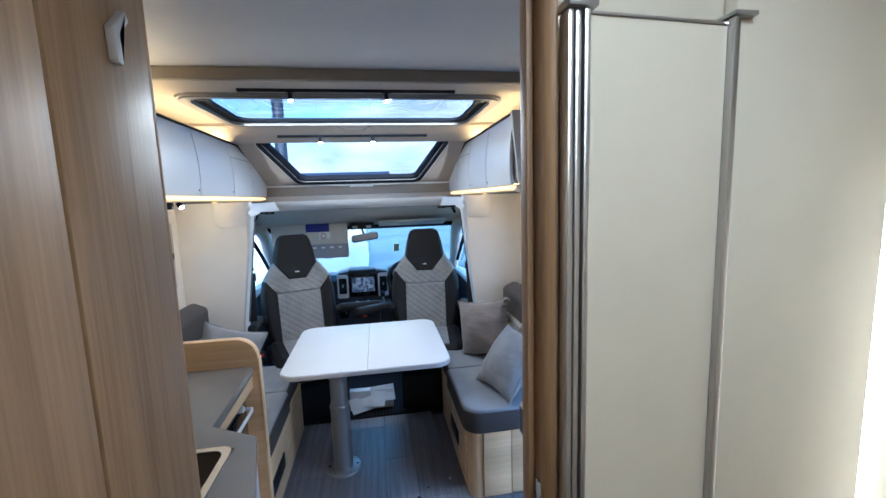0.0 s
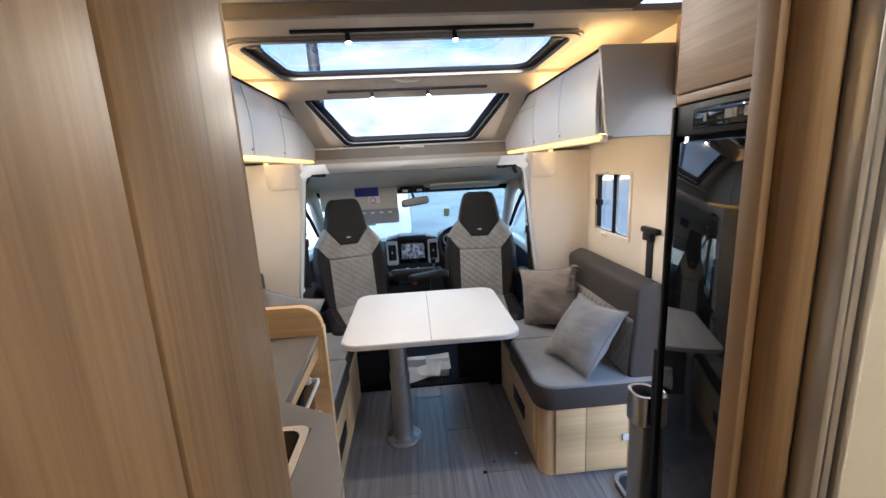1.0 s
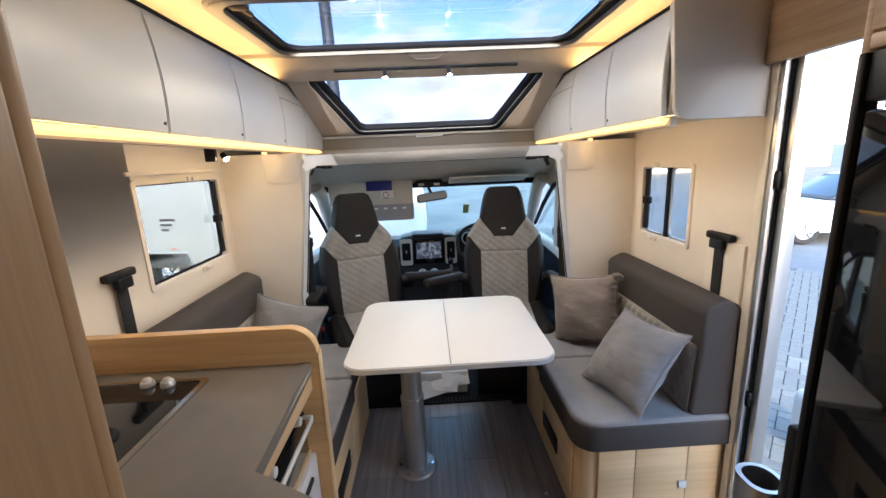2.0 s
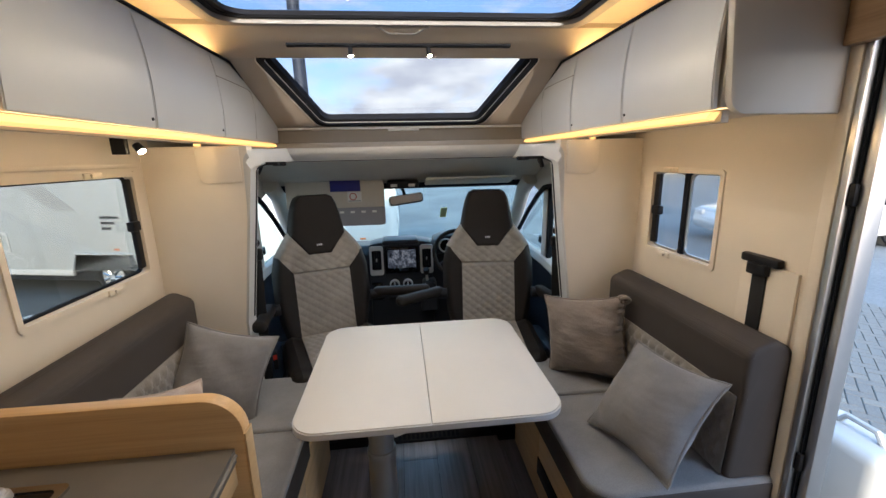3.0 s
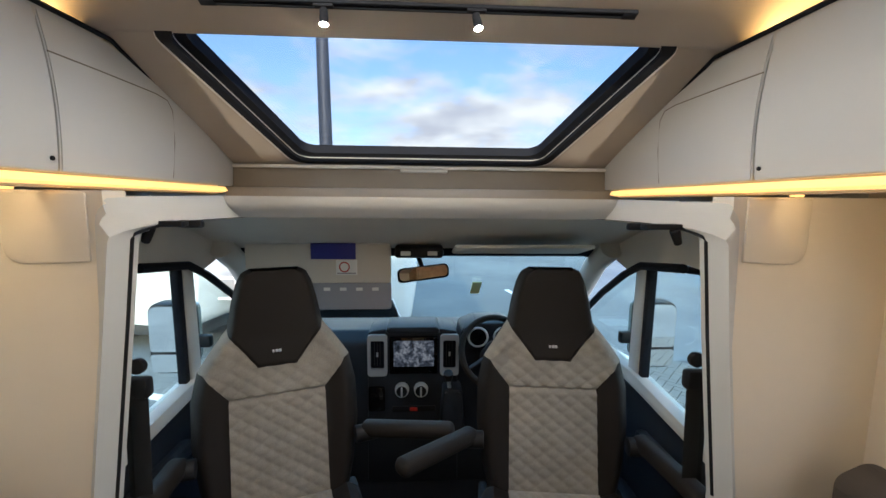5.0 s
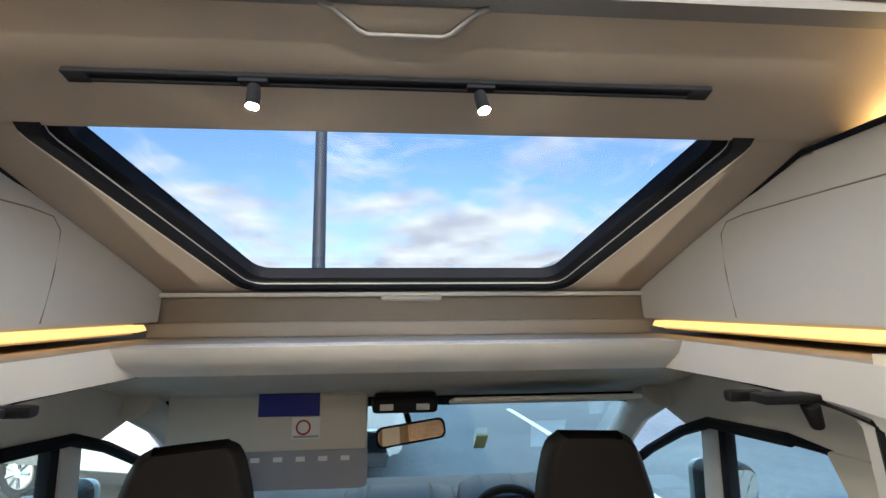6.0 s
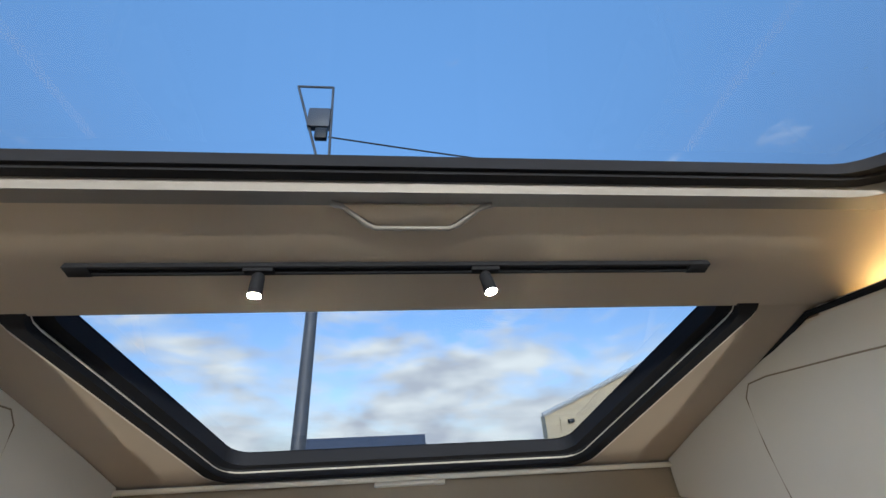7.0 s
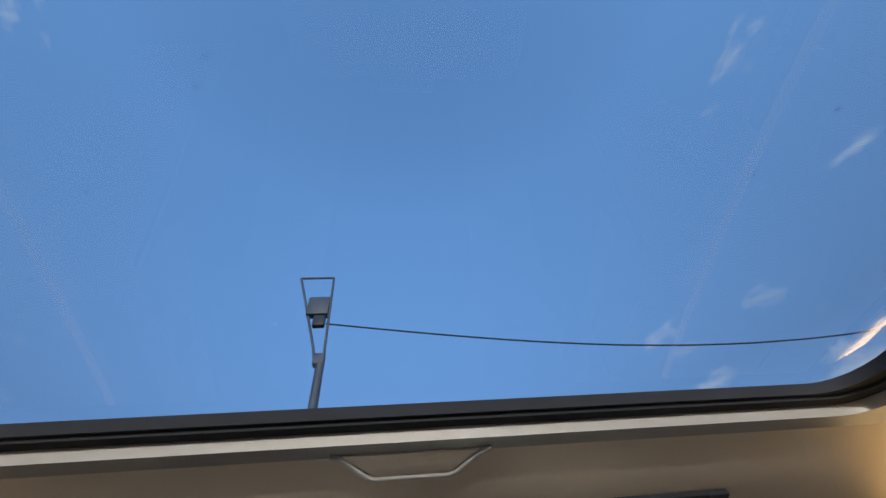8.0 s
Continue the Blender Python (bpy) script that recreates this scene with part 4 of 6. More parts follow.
scatter_cushion("scatter_cushion", (0.812, 2.655, 0.708), 0.385, 0.19, (0.21, -0.19, 0.05), (0.02, 0.075, 0.36), "taupe", "taupe velvet cushion with a gathered edge, propped on the bench", True)
scatter_cushion("scatter_cushion", (0.812, 2.137, 0.685), 0.375, 0.17, (0.07, -0.3125, 0.015), (0.20, 0.0835, 0.28), "pillow", "grey ribbed cushion leaning on the quilted back")
scatter_cushion("scatter_cushion", (-0.805, 2.58, 0.690), 0.365, 0.17, (0.31, 0.04, -0.10), (0.03, 0.15, 0.28), "pillow", "grey ribbed cushion leaning on the quilted back of the kitchen bench")
scatter_cushion("scatter_cushion", (-0.815, 2.20, 0.690), 0.30, 0.13, (0.15, 0.28, -0.10), (-0.10, 0.14, 0.28), "blush", "pale blush cushion behind the kitchen divider")

# seat belts on the side walls
for s, wall, y in ((1, XR, 2.12), (-1, XL, 1.99)):
    t = thing("seat_belt", (wall, y, 0.9), "black webbing belt hanging from a wall anchor behind the bench", "seat belt", "bench belts")
    part("anchor", join(box(wall - s * 0.03, wall - s * 0.001, y - 0.07, y + 0.07, 1.185, 1.215, 0.008), box(wall - s * 0.038, wall - s * 0.012, y - 0.035, y + 0.035, 1.15, 1.19, 0.006)), "blackp", t, "black anchor plate")
    part("webbing", box(wall - s * 0.018, wall - s * 0.014, y - 0.026, y + 0.026, 0.86, 1.17, 0.001), "belt", t)

# ---- kitchen ----
WT = 0.93
k_unit = thing("kitchen_unit", (-0.7, 1.3, 0), "beech kitchen base unit with a recessed black grill, beneath the worktop", "kitchen unit")
part("carcass", prism([(-0.455, 1.785), (-0.455, 1.33), (-0.30, 1.23), (-0.21, 0.99), (-0.20, 0.842), (-1.12, 0.842), (-1.12, 1.785)], "z", 0.06, 0.62), "beech", k_unit, "beech lower carcass")
part("upper_back", prism([(-0.60, 1.785), (-0.60, 1.33), (-0.34, 1.215), (-1.12, 1.215), (-1.12, 1.785)], "z", 0.622, 0.893), "beech", k_unit)
part("sink_front", prism([(-0.27, 1.213), (-0.345, 1.213), (-0.245, 0.842), (-0.205, 0.842), (-0.21, 0.99)], "z", 0.622, 0.893), "beech", k_unit)
part("front_rail", prism([(-0.425, 1.786), (-0.425, 1.34), (-0.455, 1.34), (-0.455, 1.786)], "z", 0.835, 0.893, 0.002), "beech_y", k_unit, "beech top rail")
part("slant_rail", prism([(-0.43, 1.345), (-0.27, 1.235), (-0.30, 1.20), (-0.46, 1.31)], "z", 0.835, 0.893, 0.002), "beech_y", k_unit)
part("plinth", prism([(-0.50, 1.785), (-0.50, 1.34), (-0.34, 1.24), (-0.25, 1.0), (-0.25, 0.842), (-1.12, 0.842), (-1.12, 1.785)], "z", 0.0, 0.058), "blackp", k_unit, "dark plinth")
for a, b in ((0.07, 0.33), (0.335, 0.61)):
    d = part("drawer_front", box(-0.454, -0.436, 1.36, 1.775, a, b, 0.003), "white", k_unit, "white drawer front")
    part("drawer_handle", box(-0.435, -0.425, 1.42, 1.70, b - 0.045, b - 0.030, 0.003), "blackp", d, "dark grip")
grill = thing("grill_oven", (-0.5, 1.56, 0.62), "black built-in grill with a knob and steel bar handle", "oven")
part("body", box(-0.598, -0.47, 1.36, 1.775, 0.625, 0.834, 0.004), "blackp", grill)
part("door", box(-0.468, -0.452, 1.375, 1.76, 0.632, 0.775, 0.004), "gloss", grill, "black glass door")
part("control_strip", box(-0.468, -0.455, 1.375, 1.76, 0.780, 0.832, 0.003), "blackp", grill)
for y in (1.46, 1.66):
    part("knob", cyl((-0.456, y, 0.806), (-0.428, y, 0.806), 0.016, 0.014, 20, 0.003), "silver", grill, "satin silver knob")
part("bar_handle", tube([(-0.452, 1.40, 0.765), (-0.425, 1.40, 0.765), (-0.42, 1.42, 0.765), (-0.42, 1.72, 0.765), (-0.425, 1.74, 0.765), (-0.452, 1.74, 0.765)], 0.007, 10), "silver", grill, "steel bar handle")

worktop = join(prism([(-1.125, 1.19), (-0.2435, 1.19), (-0.255, 1.235), (-0.405, 1.32), (-0.42, 1.782), (-1.125, 1.782)], "z", 0.895, WT), prism([(-0.30, 1.19), (-0.30, 0.844), (-0.185, 0.844), (-0.195, 1.0), (-0.2435, 1.19)], "z", 0.895, WT), box(-1.125, -0.75, 0.844, 1.19, 0.895, WT), box(-0.75, -0.30, 0.844, 0.90, 0.895, WT))
wt_ob = thing("worktop", (-0.7, 1.3, 0.895), "grey-brown laminate worktop with an inset sink and hob", "worktop")
part("top", worktop, "worktop", wt_ob)
part("rear_upstand", box(XL + 0.001, XL + 0.012, 0.846, 1.786, 0.931, 0.965, 0.002), "worktop", wt_ob)
part("edge_trim", tube([(-0.188, 0.85, 0.913), (-0.198, 1.0, 0.913), (-0.262, 1.235, 0.913), (-0.412, 1.325, 0.913), (-0.421, 1.78, 0.913)], 0.006, 6), "brown", wt_ob, "taupe edge trim")
sink = thing("sink", (-0.52, 1.05, WT), "inset sink with a satin steel rim and dark bowl", "sink")
part("rim", ring(rounded(rect(-0.75, -0.30, 0.90, 1.19), 0.03, 4), rounded(rect(-0.735, -0.318, 0.918, 1.172), 0.03, 4), "z", WT + 0.001, WT + 0.009), "steel", sink, "satin steel rim")
bowl = bmesh.new()
lv = [[bowl.verts.new((q[0], q[1], z)) for q in rounded(rect(-0.738 + d, -0.315 - d, 0.915 + d, 1.175 - d), 0.035, 5)] for d, z in ((0.0, WT + 0.004), (0.004, WT - 0.02), (0.02, WT - 0.14), (0.05, WT - 0.155))]
for qa, qb in zip(lv, lv[1:]):
    for q in range(len(qa)):
        bowl.faces.new((qa[q], qa[(q + 1) % len(qa)], qb[(q + 1) % len(qa)], qb[q]))
bowl.faces.new(lv[-1])
bmesh.ops.recalc_face_normals(bowl, faces=bowl.faces)
bmesh.ops.reverse_faces(bowl, faces=bowl.faces)
part("bowl", bowl, "sink_bowl", sink, "dark brown bowl")
part("drain", cyl((-0.52, 1.04, WT - 0.154), (-0.52, 1.04, WT - 0.148), 0.035, n=24, bevel=0.002), "chrome", sink, "chrome drain")
hob = thing("hob", (-0.9, 1.6, WT), "inset gas hob with a satin steel rim and two knobs", "hob")
part("rim", ring(rounded(rect(-1.10, -0.70, 1.33, 1.715), 0.015, 3), rounded(rect(-1.085, -0.715, 1.345, 1.70), 0.015, 3), "z", WT + 0.001, WT + 0.008), "steel", hob, "satin steel rim")
part("plate", box(-1.084, -0.716, 1.346, 1.699, WT + 0.001, WT + 0.005), "gloss", hob, "black glass plate")
for x, y in ((-0.806, 1.684), (-0.866, 1.688)):
    part("knob", join(cyl((x, y, WT + 0.005), (x, y, WT + 0.022), 0.020, 0.017, 20, 0.003), cyl((x, y, WT + 0.02), (x, y, WT + 0.03), 0.012, 0.010, 16, 0.002)), "silver", hob, "satin silver knob")
for x, y in ((-0.97, 1.45), (-0.82, 1.45)):
    part("burner", join(cyl((x, y, WT + 0.004), (x, y, WT + 0.014), 0.04, 0.035, 24, 0.002), cyl((x, y, WT + 0.014), (x, y, WT + 0.020), 0.028, 0.026, 24, 0.002)), "blackp", hob, "black burner")

# divider with a rounded top corner
dv = thing("divider_panel", (-0.75, 1.80, 0), "beech divider with a rounded top corner between kitchen and bench", "divider")
d_out = rounded([(-1.128, 0.0), (-0.400, 0.0), (-0.400, 1.047), (-1.128, 1.047)], [0, 0, 0.085, 0], 10)
part("panel", prism(d_out, "y", 1.790, 1.826, 0.002), "beech_flat", dv)
part("edge_band", prism(rounded([(-0.3995, 1.7885), (-0.395, 1.7885), (-0.395, 1.8275), (-0.3995, 1.8275)], 0.002, 2), "z", 0.0, 0.960), "beech_y", dv, "beech edge band")

# ---- tall units near the start of the way ----
ward = thing("wardrobe", (-0.7, 0.4, 0), "tall oak wardrobe with a pale hook on its side", "wardrobe")
part("carcass", box(XL + 0.002, -0.248, -0.96, 0.822, 0.0, 2.148, 0.002), "oak", ward, "oak carcass")
for a, b in ((-0.95, 0.02), (0.024, 0.585), (0.591, 0.808)):
    part("door_panel", box(-0.246, -0.225, a, b, 0.02, 2.145, 0.003), "oak", ward, "upright-grain oak panel")
part("corner_edge", prism(rounded([(-0.246, 0.809), (-0.227, 0.809), (-0.227, 0.824), (-0.246, 0.824)], [0, 0.004, 0.007, 0], 4), "z", 0.0, 2.147), "oak_edge", ward, "oak corner edging")
part("hook", prism(rounded([(0.703, 1.802), (0.718, 1.800), (0.716, 1.842), (0.742, 1.868), (0.733, 1.880), (0.700, 1.848)], 0.003, 3), "x", -0.2245, -0.212, 0.003), "silver", ward, "pale angular hook")

fr = thing("fridge_tower", (0.86, 0.9, 0), "tall oak-clad tower with a black fridge, beside the entrance", "fridge")
part("carcass", box(0.605, XR - 0.003, 0.706, 1.138, 0.0, 2.148, 0.003), "blackp", fr, "dark carcass")
part("top_panel", box(0.572, 0.603, 0.706, 1.141, 1.683, 2.146, 0.003), "oak_flat", fr, "crosswise-grain oak panel")
part("top_rail", box(0.574, 0.603, 0.706, 1.141, 1.661, 1.680, 0.002), "oak_flat", fr, "oak rail over the fridge")
part("top_side", box(0.585, XR - 0.002, 1.143, 1.166, 1.64, 2.147, 0.009, 3), "oak_flat", fr, "oak side panel")
part("control_panel", box(0.575, 0.603, 0.708, 1.138, 1.594, 1.658, 0.004), "blackp", fr, "black control panel")
part("display", box(0.572, 0.5755, 0.83, 1.08, 1.606, 1.645, 0.004), "gloss", fr, "dark touch display")
for k, y in enumerate((1.045, 0.985, 0.97, 0.945)):
    part("symbol", box(0.5705, 0.5718, y - (0.009 if k == 1 else 0.004), y + (0.009 if k == 1 else 0.004), 1.618, 1.634, 0.0), "grey_print", fr)
part("door", box(0.575, 0.603, 0.708, 1.138, 0.14, 1.584, 0.004), "gloss", fr, "glossy black fridge door")
part("door_edge", box(0.570, 0.600, 1.139, 1.150, 0.14, 1.658, 0.003), "blackp", fr, "black edge profile")
part("grip", box(0.572, 0.60, 1.151, 1.170, 0.86, 1.08, 0.005), "blackp", fr, "black grip")
part("kick_board", box(0.585, 0.604, 0.708, 1.138, 0.0, 0.138), "blackp", fr)

# shower partition across the right
sh = thing("shower_partition", (0.75, 0.58, 0), "cream shower partition with aluminium profiles and an oak post", "partition")
part("post", prism(rounded([(0.369, 0.692), (0.369, 0.632), (0.392, 0.618), (0.392, 0.692)], [0.003, 0.012, 0.008, 0.003], 3), "z", 0.0, 2.148), "oak", sh, "oak post")
part("post_trim", box(0.357, 0.3685, 0.664, 0.692, 0.0, 2.148, 0.002), "oak_edge", sh, "oak edge strip")
part("latch_plate", box(0.362, 0.3685, 0.634, 0.649, 1.07, 1.135, 0.002), "chrome", sh, "small chrome latch")
part("back_panel", box(0.393, XR - 0.002, 0.655, 0.703, 0.0, 2.148), "shower", sh, "cream back wall")
part("panel", prism([(0.424, 0.612), (0.666, 0.630), (0.666, 0.636), (0.424, 0.618)], "z", 0.02, 1.848), "shower", sh, "cream translucent door leaf")
for x in (0.397, 0.408, 0.420):
    part("profile", box(x - 0.0045, x + 0.0045, 0.600 - 0.003 * (x > 0.413), 0.628, 0.02, 1.850, 0.002), "alu", sh, "aluminium profile")
part("corner_cap", box(0.390, 0.434, 0.592, 0.630, 1.851, 1.864, 0.003), "column", sh, "grey corner cap")
part("end_profile", box(0.667, 0.679, 0.618, 0.648, 0.02, 1.858, 0.003), "alu", sh, "aluminium profile")
part("end_cap", box(0.665, 0.704, 0.614, 0.650, 1.859, 1.865, 0.001), "column", sh)
part("top_rail", prism([(0.426, 0.609), (0.665, 0.627), (0.665, 0.639), (0.426, 0.621)], "z", 1.8485, 1.852), "alu", sh)
part("side_panel", box(0.680, 1.000, 0.628, 0.654, 0.0, 2.148, 0.004), "shower", sh, "cream side panel")
strip = thing("wash_light", (1.04, 0.64, 0.3), "tall warm strip light in the washroom corner", "strip light")
part("lamp_tube", box(1.010, 1.032, 0.636, 0.652, 0.3, 1.60, 0.004), "panel_lamp", strip, "glowing warm diffuser")

# washroom ceiling light is off; entrance door frame
door = thing("entrance_door_frame", (XR, 1.5, 0), "aluminium entrance door frame with rubber seals, door standing open", "door frame", kind="structure")
for y0, y1, m, x0, x1 in ((1.905, 1.925, "alu", 1.128, 1.19), (1.894, 1.904, "black", 1.145, 1.185), (1.865, 1.893, "alu", 1.15, 1.20), (1.926, 1.962, "cream", 1.125, 1.152)):
    part("jamb", box(x0, x1, y0, y1, -0.05, 1.93, 0.004), m, door, "aluminium and rubber jamb")
for z in (0.62, 1.43):
    part("striker", box(1.135, 1.17, 1.888, 1.918, z - 0.03, z + 0.03, 0.005), "blackp", door, "black striker")
part("head", box(1.13, 1.19, 1.168, 1.95, 1.905, 1.935, 0.004), "alu", door)
part("near_jamb", box(1.13, 1.19, 1.168, 1.19, -0.05, 1.904, 0.004), "alu", door)
part("threshold", box(0.98, 1.19, 1.17, 1.90, -0.02, -0.002, 0.003), "alu", door)

part("over_door_panel", box(1.095, 1.127, 1.168, 1.955, 1.80, 2.146, 0.004), "oak_flat", door, "crosswise-grain oak panel above the entrance")
board = thing("holder_post", (0.58, 1.21, 0), "grey metallic post with an open cup holder beside the fridge", "cup holder")
part("post_board", box(0.556, 0.612, 1.172, 1.236, 0.0, 0.848, 0.006, 3), "column", board, "grey metallic post board")
holder = ring(rounded(rect(0.544, 0.616, 1.172, 1.250), 0.03, 6), rounded(rect(0.552, 0.608, 1.180, 1.242), 0.026, 6), "z", 0.849, 0.935)
part("cup_rim", holder, "alu", board, "bright open holder rim")
part("cup_floor", prism(rounded(rect(0.551, 0.609, 1.179, 1.243), 0.026, 6), "z", 0.849, 0.856), "blackp", board)
tray = thing("floor_tray", (0.99, 1.86, 0), "dark grey floor tray with a pale rim beside the door", "tray")
part("base", prism(rounded(rect(0.875, 1.115, 1.725, 1.935), [0.07, 0.02, 0.02, 0.07], 6), "z", 0.0, 0.012, 0.003), "dash", tray)
part("rim", ring(rounded(rect(0.875, 1.115, 1.725, 1.935), [0.07, 0.02, 0.02, 0.07], 6), rounded(rect(0.890, 1.100, 1.740, 1.920), [0.06, 0.015, 0.015, 0.06], 6), "z", 0.0125, 0.030), "column", tray, "pale grey rim")

# Fill lamps added out of view to brighten the wardrobe and shower.
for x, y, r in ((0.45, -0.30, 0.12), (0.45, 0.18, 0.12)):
    cl = thing("rear_fill_lamp", (x, y, 2.15), "flat round warm-white fill lamp added out of view on the rear ceiling", "ceiling lamp", "rear ceiling lamps")
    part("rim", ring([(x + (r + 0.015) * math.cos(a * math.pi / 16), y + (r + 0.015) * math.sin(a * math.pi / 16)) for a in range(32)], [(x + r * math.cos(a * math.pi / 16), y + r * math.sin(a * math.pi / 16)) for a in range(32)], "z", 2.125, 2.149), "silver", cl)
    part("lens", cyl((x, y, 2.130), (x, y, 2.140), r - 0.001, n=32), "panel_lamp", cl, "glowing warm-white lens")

# ---- cab ----


def seat_width(z):
    """Half the width of the backrest at a height."""
    zs = [0.46, 0.60, 0.75, 0.90, 1.00, 1.06, 1.13, 1.22, 1.29, 1.33, 1.342]
    ws = [0.225, 0.262, 0.285, 0.284, 0.262, 0.222, 0.168, 0.152, 0.134, 0.114, 0.086]
    return float(np.interp(z, zs, ws))


def seat_front(x, z, w):
    """How far the padding stands out at a place of the backrest."""
    u = min(1.0, abs(x) / w)
    wing = 0.035 * max(0.0, (u - 0.62) / 0.38) * (1.0 if z < 1.05 else max(0.0, 1 - (z - 1.05) / 0.08))
    edge = 0.055 * max(0.0, (u - 0.80) / 0.20) ** 2.2
    return wing * 1.0 - edge * 1.3


def cab_seat(x0, y0, turn, label, arms):
    t = thing("cab_seat", (x0, y0, 0), label, "seat", "cab seats")
    tf = Matrix.Translation((x0, y0, 0)) @ Matrix.Rotation(radians(turn), 4, "Z")
    nx, nz = 56, 84
    za, zb = 0.47, 1.342

    def lean(z):
        return -0.02 + (z - 0.47) * 0.21 - max(0, z - 1.1) * 0.08
    def v_half(z):
        return 0.066 + (z - 1.0) / 0.13 * (seat_width(1.13) - 0.066)

    def c_half(z):
        return min(seat_width(z), 0.163 + max(0.0, z - 0.90) * 0.75)

    def surf(x, z, kind):
        w = seat_width(z)
        out = seat_front(x, z, w)
        if kind == "centre":
            p_, q_ = (x + (z - 0.5) * 1.35) / 0.064, (x - (z - 0.5) * 1.35) / 0.064
            out += 0.0065 * (abs(math.sin(math.pi * p_)) * abs(math.sin(math.pi * q_))) ** 0.5 - 0.012 * math.exp(-((z - 0.895) / 0.007) ** 2)
        if kind == "headrest":
            d = v_half(z) - abs(x) if z < 1.13 else 0.03
            out += 0.009 * max(0.0, min(1.0, d / 0.012, (z - 0.998) / 0.012))
        return tf @ Vector((x, lean(z) - out, z))

    def patch(bm, z0, z1, lo_f, hi_f, n, m, kind):
        grid = []
        for j in range(m + 1):
            z = z0 + (z1 - z0) * j / m
            a, b = lo_f(z), hi_f(z)
            grid.append([bm.verts.new(surf(a + (b - a) * i / n, z, kind)) for i in range(n + 1)])
        for j in range(m):
            for i in range(n):
                bm.faces.new((grid[j][i], grid[j][i + 1], grid[j + 1][i + 1], grid[j + 1][i]))
    head = bmesh.new()
    patch(head, 1.13, zb, lambda z: -seat_width(z), seat_width, 40, 26, "headrest")
    patch(head, 1.0, 1.13, lambda z: -v_half(z), v_half, 40, 18, "headrest")
    mid = bmesh.new()
    patch(mid, za, 1.0, lambda z: -c_half(z), c_half, 70, 96, "centre")
    patch(mid, 1.0, 1.13, lambda z: -seat_width(z), lambda z: -v_half(z), 16, 24, "centre")
    patch(mid, 1.0, 1.13, v_half, seat_width, 16, 24, "centre")
    for nm, bm, mat_, lab_ in (("headrest", head, "leather_seat", "near-black leatherette headrest"), ("centre_panel", mid, "quilt", "grey diamond-quilted centre panel")):
        bmesh.ops.remove_doubles(bm, verts=bm.verts, dist=2e-4)
        bmesh.ops.recalc_face_normals(bm, faces=bm.faces)
        part(nm, bm, mat_, t, lab_)
    for s in (-1, 1):
        wing = bmesh.new()
        patch(wing, za, 1.0, (lambda z: -seat_width(z)) if s < 0 else c_half, (lambda z: -c_half(z)) if s < 0 else seat_width, 14, 60, "wing")
        bmesh.ops.recalc_face_normals(wing, faces=wing.faces)
        part("side_bolster", wing, "leather_seat", t, "near-black side bolster")
    # shell behind the padding
    outl = [(-seat_width(z), z) for z in np.linspace(za, zb, 30)] + [(seat_width(z), z) for z in np.linspace(zb, za, 30)]
    shell = bmesh.new()
    fr_, bk = [], []
    for x, z in outl:
        w = seat_width(z)
        fr_.append(shell.verts.new(tf @ Vector((x, lean(z) - seat_front(x, z, w) + 0.002, z))))
        bk.append(shell.verts.new(tf @ Vector((x * 0.86, lean(z) + 0.11, za + (z - za) * 0.985))))
    m = len(outl)
    for i in range(m):
        shell.faces.new((fr_[i], fr_[(i + 1) % m], bk[(i + 1) % m], bk[i]))
    shell.faces.new(bk)
    bmesh.ops.recalc_face_normals(shell, faces=shell.faces)
    part("back_shell", shell, "leather_seat", t, "near-black back shell")
    # emblem: plain oval bars
    part("emblem", join(*[box(-0.016 + k * 0.010, -0.009 + k * 0.012, lean(1.052) - 0.016, lean(1.052) - 0.009, 1.050, 1.060, 0.002, tf=tf) for k in range(3)]), "silver", t, "small pale embroidered emblem")
    # seat cushion
    part("seat_cushion", soft_cushion(tf), "leather_seat", t, "near-black seat cushion sides")
    part("seat_centre", quilt_panel(tf @ Vector((-0.165, -0.44, 0.546)), tf.to_3x3() @ Vector((1, 0, 0)), tf.to_3x3() @ Vector((0, 1, -0.02)), 0.33, 0.42, 50, 60, 0.045, 0.006), "quilt", t, "grey quilted seat centre")
    # armrests, pivot and buckle
    for s in (-1, 1):
        swing = arms[0] if s < 0 else arms[1]
        piv = tf @ Matrix.Translation((s * 0.315, 0.0, 0.735)) @ Matrix.Rotation(radians(swing), 4, "Z") @ Matrix.Rotation(radians(-4), 4, "X")
        part("armrest", box(-0.034, 0.034, -0.33, 0.03, -0.03, 0.027, 0.024, 4, tf=piv), "leather_seat", t, "padded black armrest")
        part("armrest_pivot", join(cyl(tf @ Vector((s * 0.26, 0.0, 0.72)), tf @ Vector((s * 0.345, 0.0, 0.72)), 0.032, n=20, bevel=0.004)), "blackp", t)
        part("side_valance", box(s * 0.24, s * 0.275, -0.36, 0.08, 0.34, 0.50, 0.012, tf=tf), "blackp", t)
    part("buckle", join(box(-0.335, -0.31, -0.16, -0.10, 0.44, 0.53, 0.006, tf=tf)), "blackp", t)
    part("buckle_button", box(-0.333, -0.312, -0.164, -0.159, 0.50, 0.528, 0.002, tf=tf), "red", t, "red release button")
    part("swivel", join(cyl(tf @ Vector((0, -0.12, 0.26)), tf @ Vector((0, -0.12, 0.32)), 0.19, n=32), box(-0.20, 0.20, -0.34, 0.12, 0.30, 0.36, 0.01, tf=tf)), "blackp", t, "black swivel plate")
    part("pedestal", box(-0.21, 0.21, -0.32, 0.14, -0.004, 0.258, 0.015, tf=tf), "blackp", t, "black seat pedestal")
    return t


